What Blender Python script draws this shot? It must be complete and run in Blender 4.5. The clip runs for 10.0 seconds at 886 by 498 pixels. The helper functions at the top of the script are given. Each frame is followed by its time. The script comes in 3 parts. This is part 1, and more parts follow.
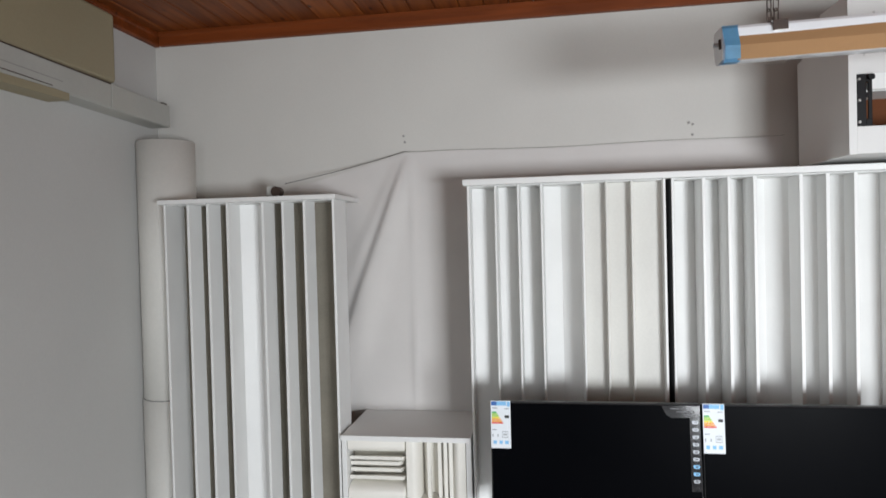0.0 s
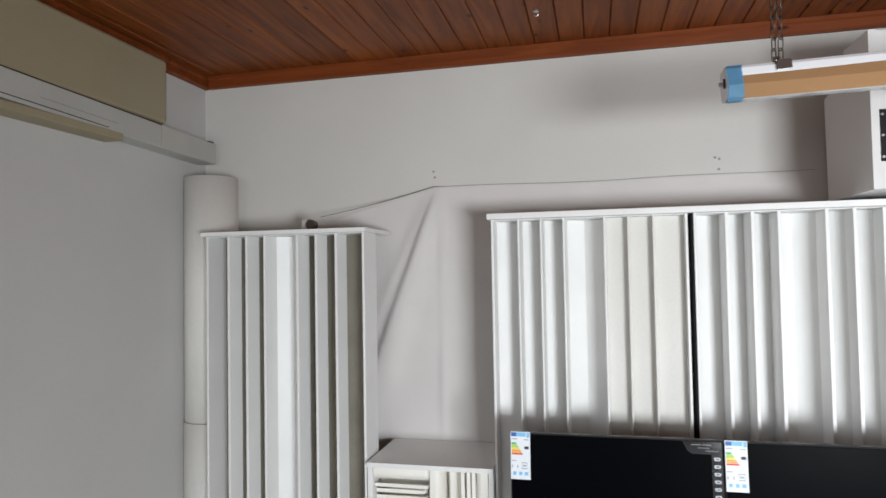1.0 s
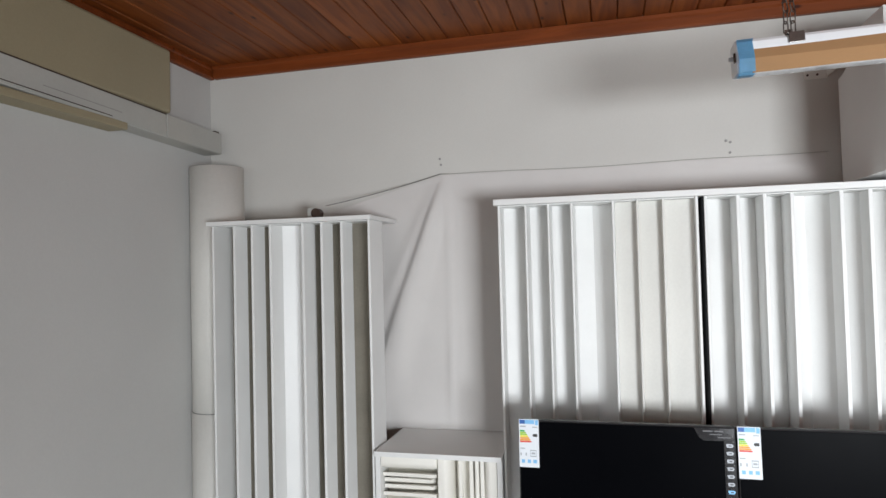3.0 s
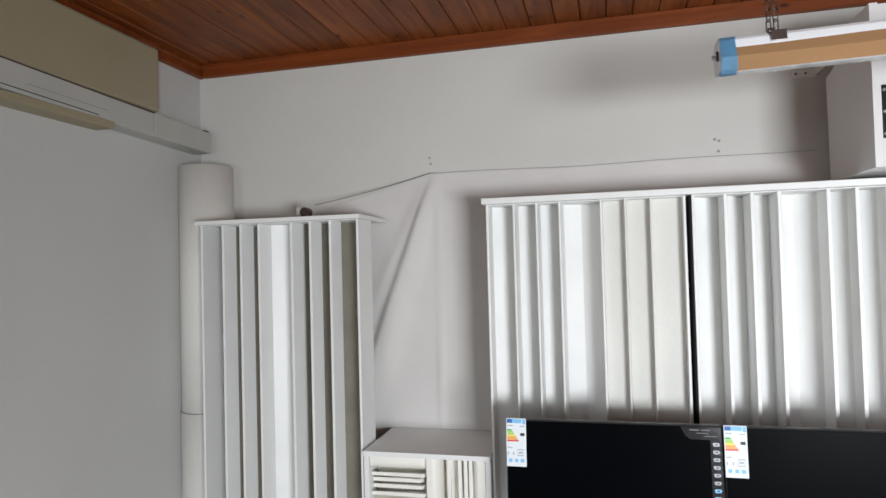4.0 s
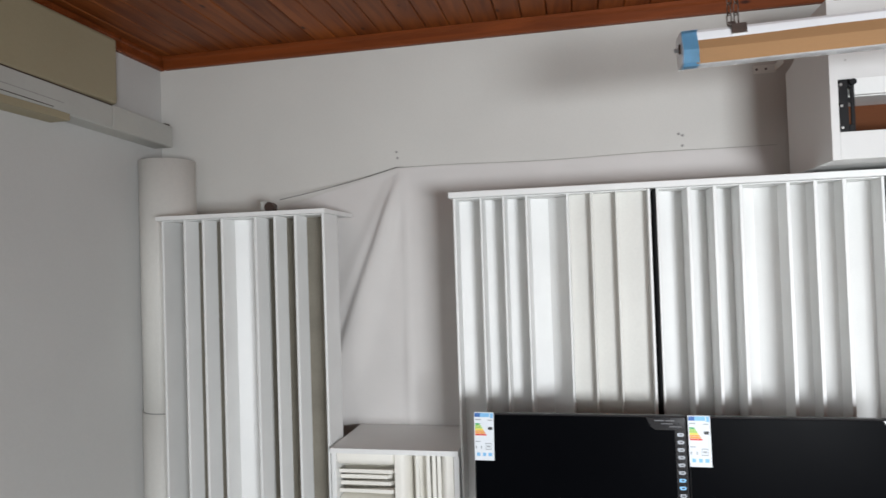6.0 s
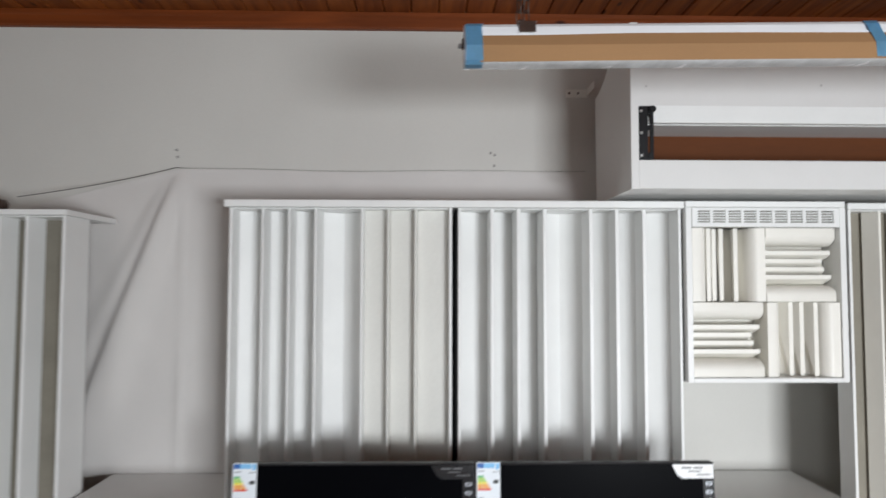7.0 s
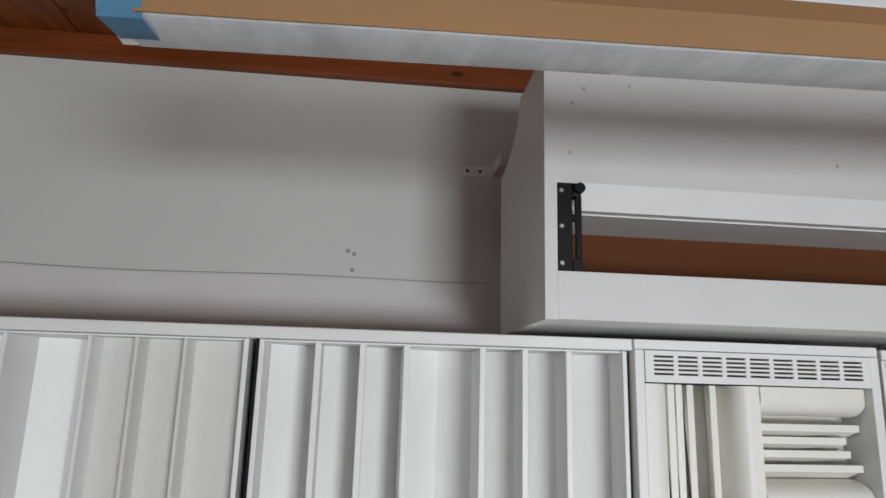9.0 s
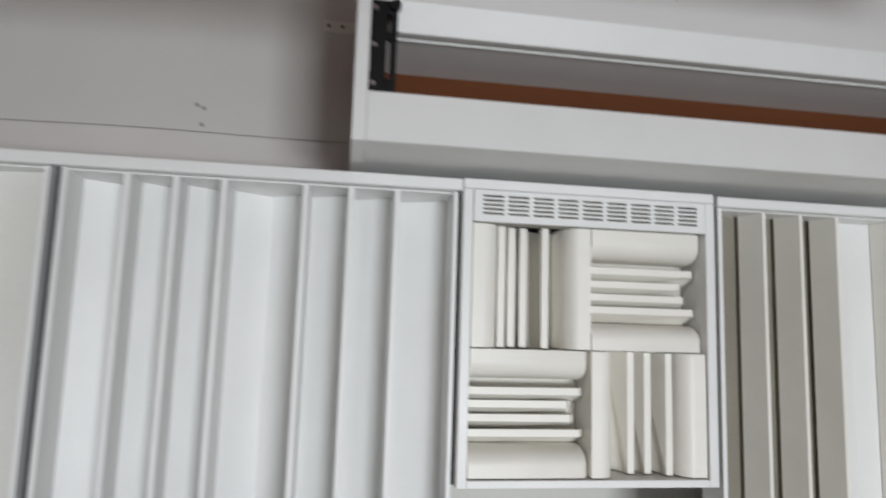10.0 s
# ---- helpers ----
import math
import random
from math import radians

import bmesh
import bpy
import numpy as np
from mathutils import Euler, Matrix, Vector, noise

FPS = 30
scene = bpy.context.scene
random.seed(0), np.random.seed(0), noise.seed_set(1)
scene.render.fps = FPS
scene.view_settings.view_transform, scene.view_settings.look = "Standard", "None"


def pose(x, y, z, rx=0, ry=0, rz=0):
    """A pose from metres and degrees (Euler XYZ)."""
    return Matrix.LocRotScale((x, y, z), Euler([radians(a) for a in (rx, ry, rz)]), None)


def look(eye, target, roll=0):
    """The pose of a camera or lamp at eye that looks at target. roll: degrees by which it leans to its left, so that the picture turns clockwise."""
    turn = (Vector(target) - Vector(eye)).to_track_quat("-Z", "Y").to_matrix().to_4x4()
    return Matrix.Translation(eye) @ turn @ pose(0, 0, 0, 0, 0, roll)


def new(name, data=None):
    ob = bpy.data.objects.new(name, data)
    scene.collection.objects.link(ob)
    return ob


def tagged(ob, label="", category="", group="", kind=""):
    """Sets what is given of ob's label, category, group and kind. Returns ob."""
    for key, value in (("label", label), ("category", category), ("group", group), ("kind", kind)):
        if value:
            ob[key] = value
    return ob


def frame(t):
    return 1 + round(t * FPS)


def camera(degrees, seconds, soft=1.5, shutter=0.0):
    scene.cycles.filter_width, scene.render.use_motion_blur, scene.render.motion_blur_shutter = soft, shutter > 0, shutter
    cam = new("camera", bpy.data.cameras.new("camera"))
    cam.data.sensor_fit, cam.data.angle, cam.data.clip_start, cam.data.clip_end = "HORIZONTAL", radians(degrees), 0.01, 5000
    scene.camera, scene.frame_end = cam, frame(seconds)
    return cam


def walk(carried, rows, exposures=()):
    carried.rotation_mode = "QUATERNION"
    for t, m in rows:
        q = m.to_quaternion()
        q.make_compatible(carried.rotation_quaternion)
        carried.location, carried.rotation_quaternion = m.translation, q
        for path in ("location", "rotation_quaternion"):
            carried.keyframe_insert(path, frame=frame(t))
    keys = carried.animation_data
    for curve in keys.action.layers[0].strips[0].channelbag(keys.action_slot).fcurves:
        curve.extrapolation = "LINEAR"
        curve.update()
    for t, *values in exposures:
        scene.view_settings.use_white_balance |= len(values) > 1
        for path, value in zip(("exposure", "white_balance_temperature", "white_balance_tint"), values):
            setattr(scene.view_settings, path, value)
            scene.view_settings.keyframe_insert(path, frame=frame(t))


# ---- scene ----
cam = camera(69.4, 10.0, soft=1.5, shutter=0.4)
PATH = [
    (0, (0.123, 0.171, 1.697), (-0.187, 2.146, 1.66), -1.5),
    (0.5, (0.175, 0.166, 1.713), (-0.191, 2.132, 1.76), -1.1),
    (1, (0.214, 0.129, 1.694), (-0.249, 2.073, 1.762), -1.0),
    (1.5, (0.202, 0.131, 1.672), (-0.306, 2.064, 1.741), -0.9),
    (2, (0.203, 0.151, 1.666), (-0.294, 2.088, 1.728), -1.1),
    (3.5, (0.236, 0.158, 1.666), (-0.26, 2.095, 1.721), -1.5),
    (4, (0.249, 0.166, 1.664), (-0.24, 2.104, 1.718), -1.5),
    (4.5, (0.248, 0.171, 1.657), (-0.229, 2.112, 1.715), -1.8),
    (5, (0.251, 0.162, 1.662), (-0.227, 2.103, 1.715), -2.1),
    (5.2, (0.24, 0.156, 1.663), (-0.224, 2.101, 1.715), -1.9),
    (6.3, (0.283, 0.219, 1.643), (-0.027, 2.195, 1.675), -2.0),
    (6.4, (0.296, 0.243, 1.631), (0.044, 2.227, 1.658), -1.9),
    (6.5, (0.302, 0.265, 1.628), (0.116, 2.256, 1.648), -1.8),
    (6.6, (0.315, 0.293, 1.64), (0.198, 2.289, 1.651), -1.4),
    (6.8, (0.355, 0.351, 1.64), (0.336, 2.35, 1.717), -0.1),
    (7, (0.419, 0.438, 1.657), (0.464, 2.435, 1.758), 0.1),
    (7.1, (0.445, 0.476, 1.665), (0.506, 2.471, 1.797), 0.8),
    (7.3, (0.497, 0.571, 1.689), (0.593, 2.555, 1.917), 1.5),
    (7.5, (0.556, 0.687, 1.69), (0.696, 2.658, 2.003), 2.8),
    (8, (0.658, 0.989, 1.732), (0.831, 2.934, 2.164), 3.0),
    (8.5, (0.67, 1.073, 1.771), (0.859, 3.019, 2.196), 2.2),
    (8.8, (0.67, 1.095, 1.778), (0.863, 3.043, 2.188), 1.8),
    (9, (0.676, 1.093, 1.788), (0.875, 3.039, 2.205), 1.6),
    (9.5, (0.733, 1.048, 1.744), (0.948, 3.0, 2.122), 2.0),
    (9.6, (0.762, 1.053, 1.727), (1.001, 3.011, 2.062), 2.0),
    (9.8, (0.826, 1.08, 1.651), (1.106, 3.035, 1.965), 2.1),
    (9.9, (0.877, 1.099, 1.644), (1.157, 3.062, 1.908), 2.2),
    (10, (0.919, 1.129, 1.631), (1.217, 3.091, 1.879), 1.8),
]
walk(cam, [(t, look(eye, target, roll)) for t, eye, target, roll in PATH], exposures=[(0.0, -0.12), (0.5, 0.0), (5.2, 0.0), (6.3, -0.1), (6.8, -0.25), (7.5, -0.4), (8.2, -0.67), (10.0, -0.67)])

# ---- light ----
world = bpy.data.worlds.new("sky")
scene.world = world
world.use_nodes = True
sky = world.node_tree.nodes.new("ShaderNodeTexSky")
sky.sky_type, sky.sun_disc, sky.sun_elevation, sky.sun_rotation = "NISHITA", False, radians(40), radians(200)
world.node_tree.nodes["Background"].inputs["Strength"].default_value = 0.12
world.node_tree.links.new(sky.outputs[0], world.node_tree.nodes["Background"].inputs["Color"])

WALL_N, WALL_W, WALL_E, WALL_S, CEIL = 2.42, -1.315, 4.1, -1.95, 2.495
# x0, x1, z0, z1 of the windows in the south wall, power and aim of their light; the second is an added fill
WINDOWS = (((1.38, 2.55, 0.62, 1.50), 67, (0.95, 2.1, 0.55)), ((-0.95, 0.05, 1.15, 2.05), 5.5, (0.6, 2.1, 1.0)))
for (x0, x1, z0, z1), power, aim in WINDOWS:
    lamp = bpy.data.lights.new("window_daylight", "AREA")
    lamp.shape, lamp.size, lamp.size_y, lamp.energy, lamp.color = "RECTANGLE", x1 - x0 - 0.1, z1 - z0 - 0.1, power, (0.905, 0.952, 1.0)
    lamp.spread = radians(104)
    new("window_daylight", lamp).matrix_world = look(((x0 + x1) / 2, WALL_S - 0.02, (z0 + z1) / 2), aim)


# ---- materials ----
def material(name, color, rough=0.6, metal=0.0, vary=0.06, scale=6.0, fine=120.0, bump=0.05, dirt=None, coat=0.0, stretch=(1, 1, 1), spec=0.5):
    """Two scales of colour variation and a fine relief."""
    m = bpy.data.materials.new(name)
    m.use_nodes = True
    nt = m.node_tree
    b = nt.nodes["Principled BSDF"]
    b.inputs["Roughness"].default_value, b.inputs["Metallic"].default_value = rough, metal
    b.inputs["Coat Weight"].default_value = coat
    b.inputs["Specular IOR Level"].default_value = spec
    tex = nt.nodes.new("ShaderNodeTexCoord")
    mp = nt.nodes.new("ShaderNodeMapping")
    mp.inputs["Scale"].default_value = stretch
    nt.links.new(tex.outputs["Object"], mp.inputs["Vector"])
    n1, n2 = nt.nodes.new("ShaderNodeTexNoise"), nt.nodes.new("ShaderNodeTexNoise")
    n1.inputs["Scale"].default_value, n1.inputs["Detail"].default_value = scale, 5
    n2.inputs["Scale"].default_value, n2.inputs["Detail"].default_value = fine, 3
    for n in (n1, n2):
        nt.links.new(mp.outputs[0], n.inputs["Vector"])
    ramp = nt.nodes.new("ShaderNodeMapRange")
    ramp.inputs["From Min"].default_value, ramp.inputs["From Max"].default_value = 0.3, 0.7
    ramp.inputs["To Min"].default_value, ramp.inputs["To Max"].default_value = 1 - vary, 1 + vary
    nt.links.new(n1.outputs["Fac"], ramp.inputs["Value"])
    ramp2 = nt.nodes.new("ShaderNodeMapRange")
    ramp2.inputs["From Min"].default_value, ramp2.inputs["From Max"].default_value = 0.3, 0.7
    ramp2.inputs["To Min"].default_value, ramp2.inputs["To Max"].default_value = 1 - vary * 0.5, 1 + vary * 0.5
    nt.links.new(n2.outputs["Fac"], ramp2.inputs["Value"])
    mul = nt.nodes.new("ShaderNodeMath")
    mul.operation = "MULTIPLY"
    nt.links.new(ramp.outputs[0], mul.inputs[0]), nt.links.new(ramp2.outputs[0], mul.inputs[1])
    sc = nt.nodes.new("ShaderNodeVectorMath")
    sc.operation = "SCALE"
    sc.inputs[0].default_value = color
    nt.links.new(mul.outputs[0], sc.inputs["Scale"])
    last = sc.outputs[0]
    if dirt:
        n3 = nt.nodes.new("ShaderNodeTexNoise")
        n3.inputs["Scale"].default_value, n3.inputs["Detail"].default_value = scale * 0.5, 8
        nt.links.new(tex.outputs["Object"], n3.inputs["Vector"])
        r3 = nt.nodes.new("ShaderNodeMapRange")
        r3.inputs["From Min"].default_value, r3.inputs["From Max"].default_value, r3.inputs["To Max"].default_value = 0.52, 0.75, 0.5
        nt.links.new(n3.outputs["Fac"], r3.inputs["Value"])
        mix = nt.nodes.new("ShaderNodeMix")
        mix.data_type = "RGBA"
        mix.inputs["B"].default_value = (*dirt, 1)
        nt.links.new(r3.outputs[0], mix.inputs["Factor"]), nt.links.new(last, mix.inputs["A"])
        last = mix.outputs["Result"]
    nt.links.new(last, b.inputs["Base Color"])
    rr = nt.nodes.new("ShaderNodeMapRange")
    rr.inputs["To Min"].default_value, rr.inputs["To Max"].default_value = max(rough - 0.08, 0.02), min(rough + 0.08, 1)
    nt.links.new(n1.outputs["Fac"], rr.inputs["Value"]), nt.links.new(rr.outputs[0], b.inputs["Roughness"])
    if bump:
        bp = nt.nodes.new("ShaderNodeBump")
        bp.inputs["Strength"].default_value, bp.inputs["Distance"].default_value = bump, 0.004
        nt.links.new(n2.outputs["Fac"], bp.inputs["Height"]), nt.links.new(bp.outputs[0], b.inputs["Normal"])
    return m


def pine(name, pale, dark, rough=0.5, along="y", coat=0.06):
    """Varnished knotty pine: grain along one axis, knots, each board its own tone."""
    m = bpy.data.materials.new(name)
    m.use_nodes = True
    nt = m.node_tree
    b = nt.nodes["Principled BSDF"]
    b.inputs["Roughness"].default_value, b.inputs["Coat Weight"].default_value, b.inputs["Coat Roughness"].default_value = rough, coat, 0.25
    b.inputs["Specular IOR Level"].default_value = 0.25
    tex, geo = nt.nodes.new("ShaderNodeTexCoord"), nt.nodes.new("ShaderNodeNewGeometry")
    off = nt.nodes.new("ShaderNodeVectorMath")
    off.operation = "SCALE"
    off.inputs[0].default_value = (3.1, 7.7, 5.3)
    nt.links.new(geo.outputs["Random Per Island"], off.inputs["Scale"])
    add = nt.nodes.new("ShaderNodeVectorMath")
    nt.links.new(tex.outputs["Object"], add.inputs[0]), nt.links.new(off.outputs[0], add.inputs[1])
    mp = nt.nodes.new("ShaderNodeMapping")
    mp.inputs["Scale"].default_value = (14, 1.1, 14) if along == "y" else (1.1, 14, 14)
    nt.links.new(add.outputs[0], mp.inputs["Vector"])
    # knots bend the grain
    mk = nt.nodes.new("ShaderNodeMapping")
    mk.inputs["Scale"].default_value = (12, 5.0, 12) if along == "y" else (5.0, 12, 12)
    nt.links.new(add.outputs[0], mk.inputs["Vector"])
    vor = nt.nodes.new("ShaderNodeTexVoronoi")
    vor.inputs["Scale"].default_value = 1.25
    nt.links.new(mk.outputs[0], vor.inputs["Vector"])
    knot = nt.nodes.new("ShaderNodeMapRange")
    knot.inputs["From Min"].default_value, knot.inputs["From Max"].default_value = 0.05, 0.13
    knot.inputs["To Min"].default_value, knot.inputs["To Max"].default_value = 1, 0
    nt.links.new(vor.outputs["Distance"], knot.inputs["Value"])
    grain = nt.nodes.new("ShaderNodeTexNoise")
    grain.inputs["Scale"].default_value, grain.inputs["Detail"].default_value, grain.inputs["Distortion"].default_value = 2.2, 6, 0.8
    nt.links.new(mp.outputs[0], grain.inputs["Vector"])
    ramp = nt.nodes.new("ShaderNodeValToRGB")
    ramp.color_ramp.elements[0].position, ramp.color_ramp.elements[1].position = 0.34, 0.66
    ramp.color_ramp.elements[0].color, ramp.color_ramp.elements[1].color = (*dark, 1), (*pale, 1)
    nt.links.new(grain.outputs["Fac"], ramp.inputs[0])
    tone = nt.nodes.new("ShaderNodeMapRange")
    tone.inputs["To Min"].default_value, tone.inputs["To Max"].default_value = 0.84, 1.14
    nt.links.new(geo.outputs["Random Per Island"], tone.inputs["Value"])
    sc = nt.nodes.new("ShaderNodeVectorMath")
    sc.operation = "SCALE"
    nt.links.new(ramp.outputs[0], sc.inputs[0]), nt.links.new(tone.outputs[0], sc.inputs["Scale"])
    mix = nt.nodes.new("ShaderNodeMix")
    mix.data_type = "RGBA"
    mix.inputs["B"].default_value = (dark[0] * 0.25, dark[1] * 0.2, dark[2] * 0.2, 1)
    nt.links.new(knot.outputs[0], mix.inputs["Factor"]), nt.links.new(sc.outputs[0], mix.inputs["A"])
    nt.links.new(mix.outputs["Result"], b.inputs["Base Color"])
    bp = nt.nodes.new("ShaderNodeBump")
    bp.inputs["Strength"].default_value, bp.inputs["Distance"].default_value = 0.12, 0.003
    nt.links.new(grain.outputs["Fac"], bp.inputs["Height"]), nt.links.new(bp.outputs[0], b.inputs["Normal"])
    return m


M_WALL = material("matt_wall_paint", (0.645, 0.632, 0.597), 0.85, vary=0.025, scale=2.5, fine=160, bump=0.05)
# unseen south and east walls, made paler to bounce fill light
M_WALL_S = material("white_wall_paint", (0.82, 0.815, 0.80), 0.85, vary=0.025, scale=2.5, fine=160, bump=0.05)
# part of the west wall's shade is put into this darker paint tone
M_WALL_W = material("shade_toned_wall_paint", (0.57, 0.565, 0.55), 0.85, vary=0.03, scale=2.2, fine=160, bump=0.05)
M_CLOTH = material("white_cotton", (0.66, 0.635, 0.615), 0.95, vary=0.03, scale=5, fine=400, bump=0.01)
M_WHITE = material("white_lacquer", (0.83, 0.83, 0.815), 0.42, vary=0.02, scale=9, fine=220, bump=0.03)
M_CREAM = material("cream_white_moulding", (0.87, 0.845, 0.78), 0.45, vary=0.025, scale=12, fine=260, bump=0.03)
M_CAB = material("white_melamine", (0.76, 0.755, 0.74), 0.5, vary=0.02, scale=7, fine=240, bump=0.03)
M_PIPE = material("cream_pipe_paint", (0.77, 0.755, 0.71), 0.55, vary=0.03, scale=5, fine=90, bump=0.04)
M_YELLOW = material("yellowed_plastic", (0.35, 0.30, 0.195), 0.6, vary=0.05, scale=3, fine=150, bump=0.03, dirt=(0.31, 0.275, 0.195))
M_TRUNK = material("worn_white_plastic", (0.48, 0.48, 0.45), 0.5, vary=0.04, scale=6, fine=120, bump=0.05, dirt=(0.5, 0.48, 0.42))
M_PINE = pine("varnished_pine", (0.265, 0.072, 0.013), (0.14, 0.031, 0.006))
M_TRIM = pine("varnished_pine_trim", (0.235, 0.054, 0.011), (0.155, 0.035, 0.007), along="x")
M_BROWN = material("brown_wood", (0.12, 0.038, 0.012), 0.7, spec=0.2, vary=0.12, scale=4, fine=60, bump=0.08, stretch=(0.5, 6, 6))
# backing colour that carries the shade of the deep cavities
M_SHADE_BACK = material("shade_toned_back", (0.25, 0.228, 0.185), 0.85, vary=0.1, scale=8, fine=200, bump=0.06)
M_AGED = material("yellowed_white_lacquer", (0.70, 0.69, 0.65), 0.42, vary=0.04, scale=3, fine=140, bump=0.04)
# unseen floor, its pale tone chosen to bounce light upwards
M_FLOOR = material("pale_laminate", (0.56, 0.53, 0.48), 0.5, vary=0.12, scale=3, fine=60, bump=0.04, stretch=(1, 5, 1))
M_BLACK = material("black_metal", (0.008, 0.008, 0.009), 0.45, spec=0.2, vary=0.1, scale=20, fine=200, bump=0.03)
# near-black that puts the gaps' shade into the colour of added strips
M_GAP_DARK = material("black_gap_tone", (0.008, 0.008, 0.009), 0.95, vary=0.1, scale=20, fine=300, bump=0.1)
M_SCREEN = material("matt_black_screen", (0.002, 0.0022, 0.003), 0.3, spec=0.01, vary=0.05, scale=4, fine=500, bump=0.01)
M_PLASTIC = material("black_plastic", (0.012, 0.012, 0.014), 0.45, vary=0.08, scale=15, fine=300, bump=0.04)
M_STEEL = material("zinc_steel", (0.62, 0.61, 0.60), 0.3, metal=1.0, vary=0.06, scale=30, fine=300, bump=0.03)
M_CHAIN = material("tarnished_chain", (0.13, 0.105, 0.09), 0.42, metal=0.9, vary=0.2, scale=60, fine=300, bump=0.05)
M_CLIP = material("dark_clip_steel", (0.22, 0.205, 0.19), 0.3, metal=1.0, vary=0.1, scale=40, fine=300, bump=0.03)
M_CARD = material("kraft_cardboard", (0.37, 0.205, 0.092), 0.85, vary=0.05, scale=7, fine=220, bump=0.06, stretch=(0.6, 3, 3))
M_TAPE = material("blue_tape", (0.20, 0.47, 0.70), 0.45, vary=0.06, scale=25, fine=200, bump=0.06)
M_LAMP = material("white_lamp_housing", (0.85, 0.87, 0.89), 0.35, vary=0.02, scale=9, fine=160, bump=0.02)
M_DIFF = material("frosted_diffuser", (0.72, 0.73, 0.75), 0.25, vary=0.14, scale=9, fine=40, bump=0.04, stretch=(2.2, 0.6, 0.6))
M_PAPER = material("label_paper", (0.80, 0.84, 0.88), 0.6, vary=0.02, scale=30, fine=200, bump=0.01)
M_DARKHOLE = material("dark_socket", (0.05, 0.028, 0.02), 0.5, vary=0.15, scale=60, fine=200, bump=0.05)
# pale colour standing for the window's reflection in a foil sticker
M_GLARE_TONE = material("pale_reflection_tone", (0.72, 0.72, 0.72), 0.35, vary=0.06, scale=40, bump=0)
M_GREY = material("grey_print", (0.42, 0.45, 0.48), 0.6, vary=0.03, scale=50, bump=0)
M_CAP = material("grey_screw_cap", (0.56, 0.555, 0.54), 0.5, vary=0.05, scale=50, bump=0)
M_DIM = material("dim_grey_print", (0.09, 0.09, 0.095), 0.5, vary=0.05, scale=50, bump=0)
M_CORD = material("twisted_grey_cord", (0.13, 0.125, 0.12), 0.85, vary=0.2, scale=90, bump=0)
M_PLUG = material("grey_filler", (0.33, 0.32, 0.31), 0.8, vary=0.1, scale=200, bump=0)
M_SILVER = material("silver_foil_print", (0.16, 0.165, 0.175), 0.4, metal=0.8, vary=0.05, scale=50, bump=0)
M_FRAME = material("white_window_frame", (0.8, 0.8, 0.79), 0.4, vary=0.02, scale=9, bump=0.02)


def ink(name, color):
    return material(name, color, 0.55, vary=0.03, scale=60, bump=0)


INK = {n: ink("ink_" + n, c) for n, c in dict(blue=(0.03, 0.13, 0.42), sky=(0.22, 0.52, 0.82), green=(0.05, 0.42, 0.13), lime=(0.38, 0.62, 0.08),
                                              yellow=(0.85, 0.72, 0.05), orange=(0.85, 0.36, 0.05), red=(0.72, 0.06, 0.04), black=(0.02, 0.02, 0.02)).items()}


# ---- mesh helpers ----
def finish(name, bm, mat, parent=None, label="", smooth=False):
    mesh = bpy.data.meshes.new(name)
    bmesh.ops.recalc_face_normals(bm, faces=bm.faces)
    if smooth:
        for f in bm.faces:
            f.smooth = True
    bm.to_mesh(mesh)
    bm.free()
    mesh.materials.append(mat)
    ob = new(name, mesh)
    if parent is not None:
        ob.parent = parent
        ob.matrix_parent_inverse = parent.matrix_world.inverted() if parent.type != "EMPTY" else Matrix.Translation(-parent.location)
    if label:
        tagged(ob, label)
    return ob


def part(name, bm, mat, parent, label="", smooth=False):
    return finish(name, bm, mat, parent, label, smooth)


def thing(name, at, label, category, group="", kind=""):
    e = new(name)
    e.empty_display_size = 0.1
    e.location = at
    return tagged(e, label, category, group, kind)


def add_box(bm, lo, hi, bevel=0.0, seg=2, turn=None):
    r = bmesh.ops.create_cube(bm, size=1)
    vs = r["verts"]
    c = [(a + b) / 2 for a, b in zip(lo, hi)]
    s = [max(b - a, 1e-5) for a, b in zip(lo, hi)]
    m = Matrix.Translation(c) @ (turn or Matrix()) @ Matrix.Diagonal((*s, 1))
    bmesh.ops.transform(bm, matrix=m, verts=vs)
    if bevel:
        es = {e for v in vs for e in v.link_edges}
        bmesh.ops.bevel(bm, geom=list(es), offset=min(bevel, min(s) * 0.45), segments=seg, profile=0.5, affect="EDGES", clamp_overlap=True)
    return bm


def box(lo, hi, bevel=0.0, seg=2, turn=None):
    return add_box(bmesh.new(), lo, hi, bevel, seg, turn)


def add_prism(bm, outline, a, b, axis="x"):
    """An outline of (u, v) pairs pushed from a to b along an axis. x: (y, z); y: (x, z); z: (x, y)."""
    def at(u, v, w):
        return {"x": (w, u, v), "y": (u, w, v), "z": (u, v, w)}[axis]
    lo = [bm.verts.new(at(u, v, a)) for u, v in outline]
    hi = [bm.verts.new(at(u, v, b)) for u, v in outline]
    bm.faces.new(lo), bm.faces.new(hi[::-1])
    for i in range(len(lo)):
        j = (i + 1) % len(lo)
        bm.faces.new((lo[i], lo[j], hi[j], hi[i]))
    return bm


def prism(outline, a, b, axis="x"):
    return add_prism(bmesh.new(), outline, a, b, axis)


def add_rod(bm, at, r, length, axis="z", seg=24, r2=None):
    turn = {"z": Matrix(), "x": Matrix.Rotation(math.pi / 2, 4, "Y"), "y": Matrix.Rotation(math.pi / 2, 4, "X")}[axis]
    bmesh.ops.create_cone(bm, cap_ends=True, segments=seg, radius1=r, radius2=r if r2 is None else r2, depth=length, matrix=Matrix.Translation(at) @ turn)
    return bm


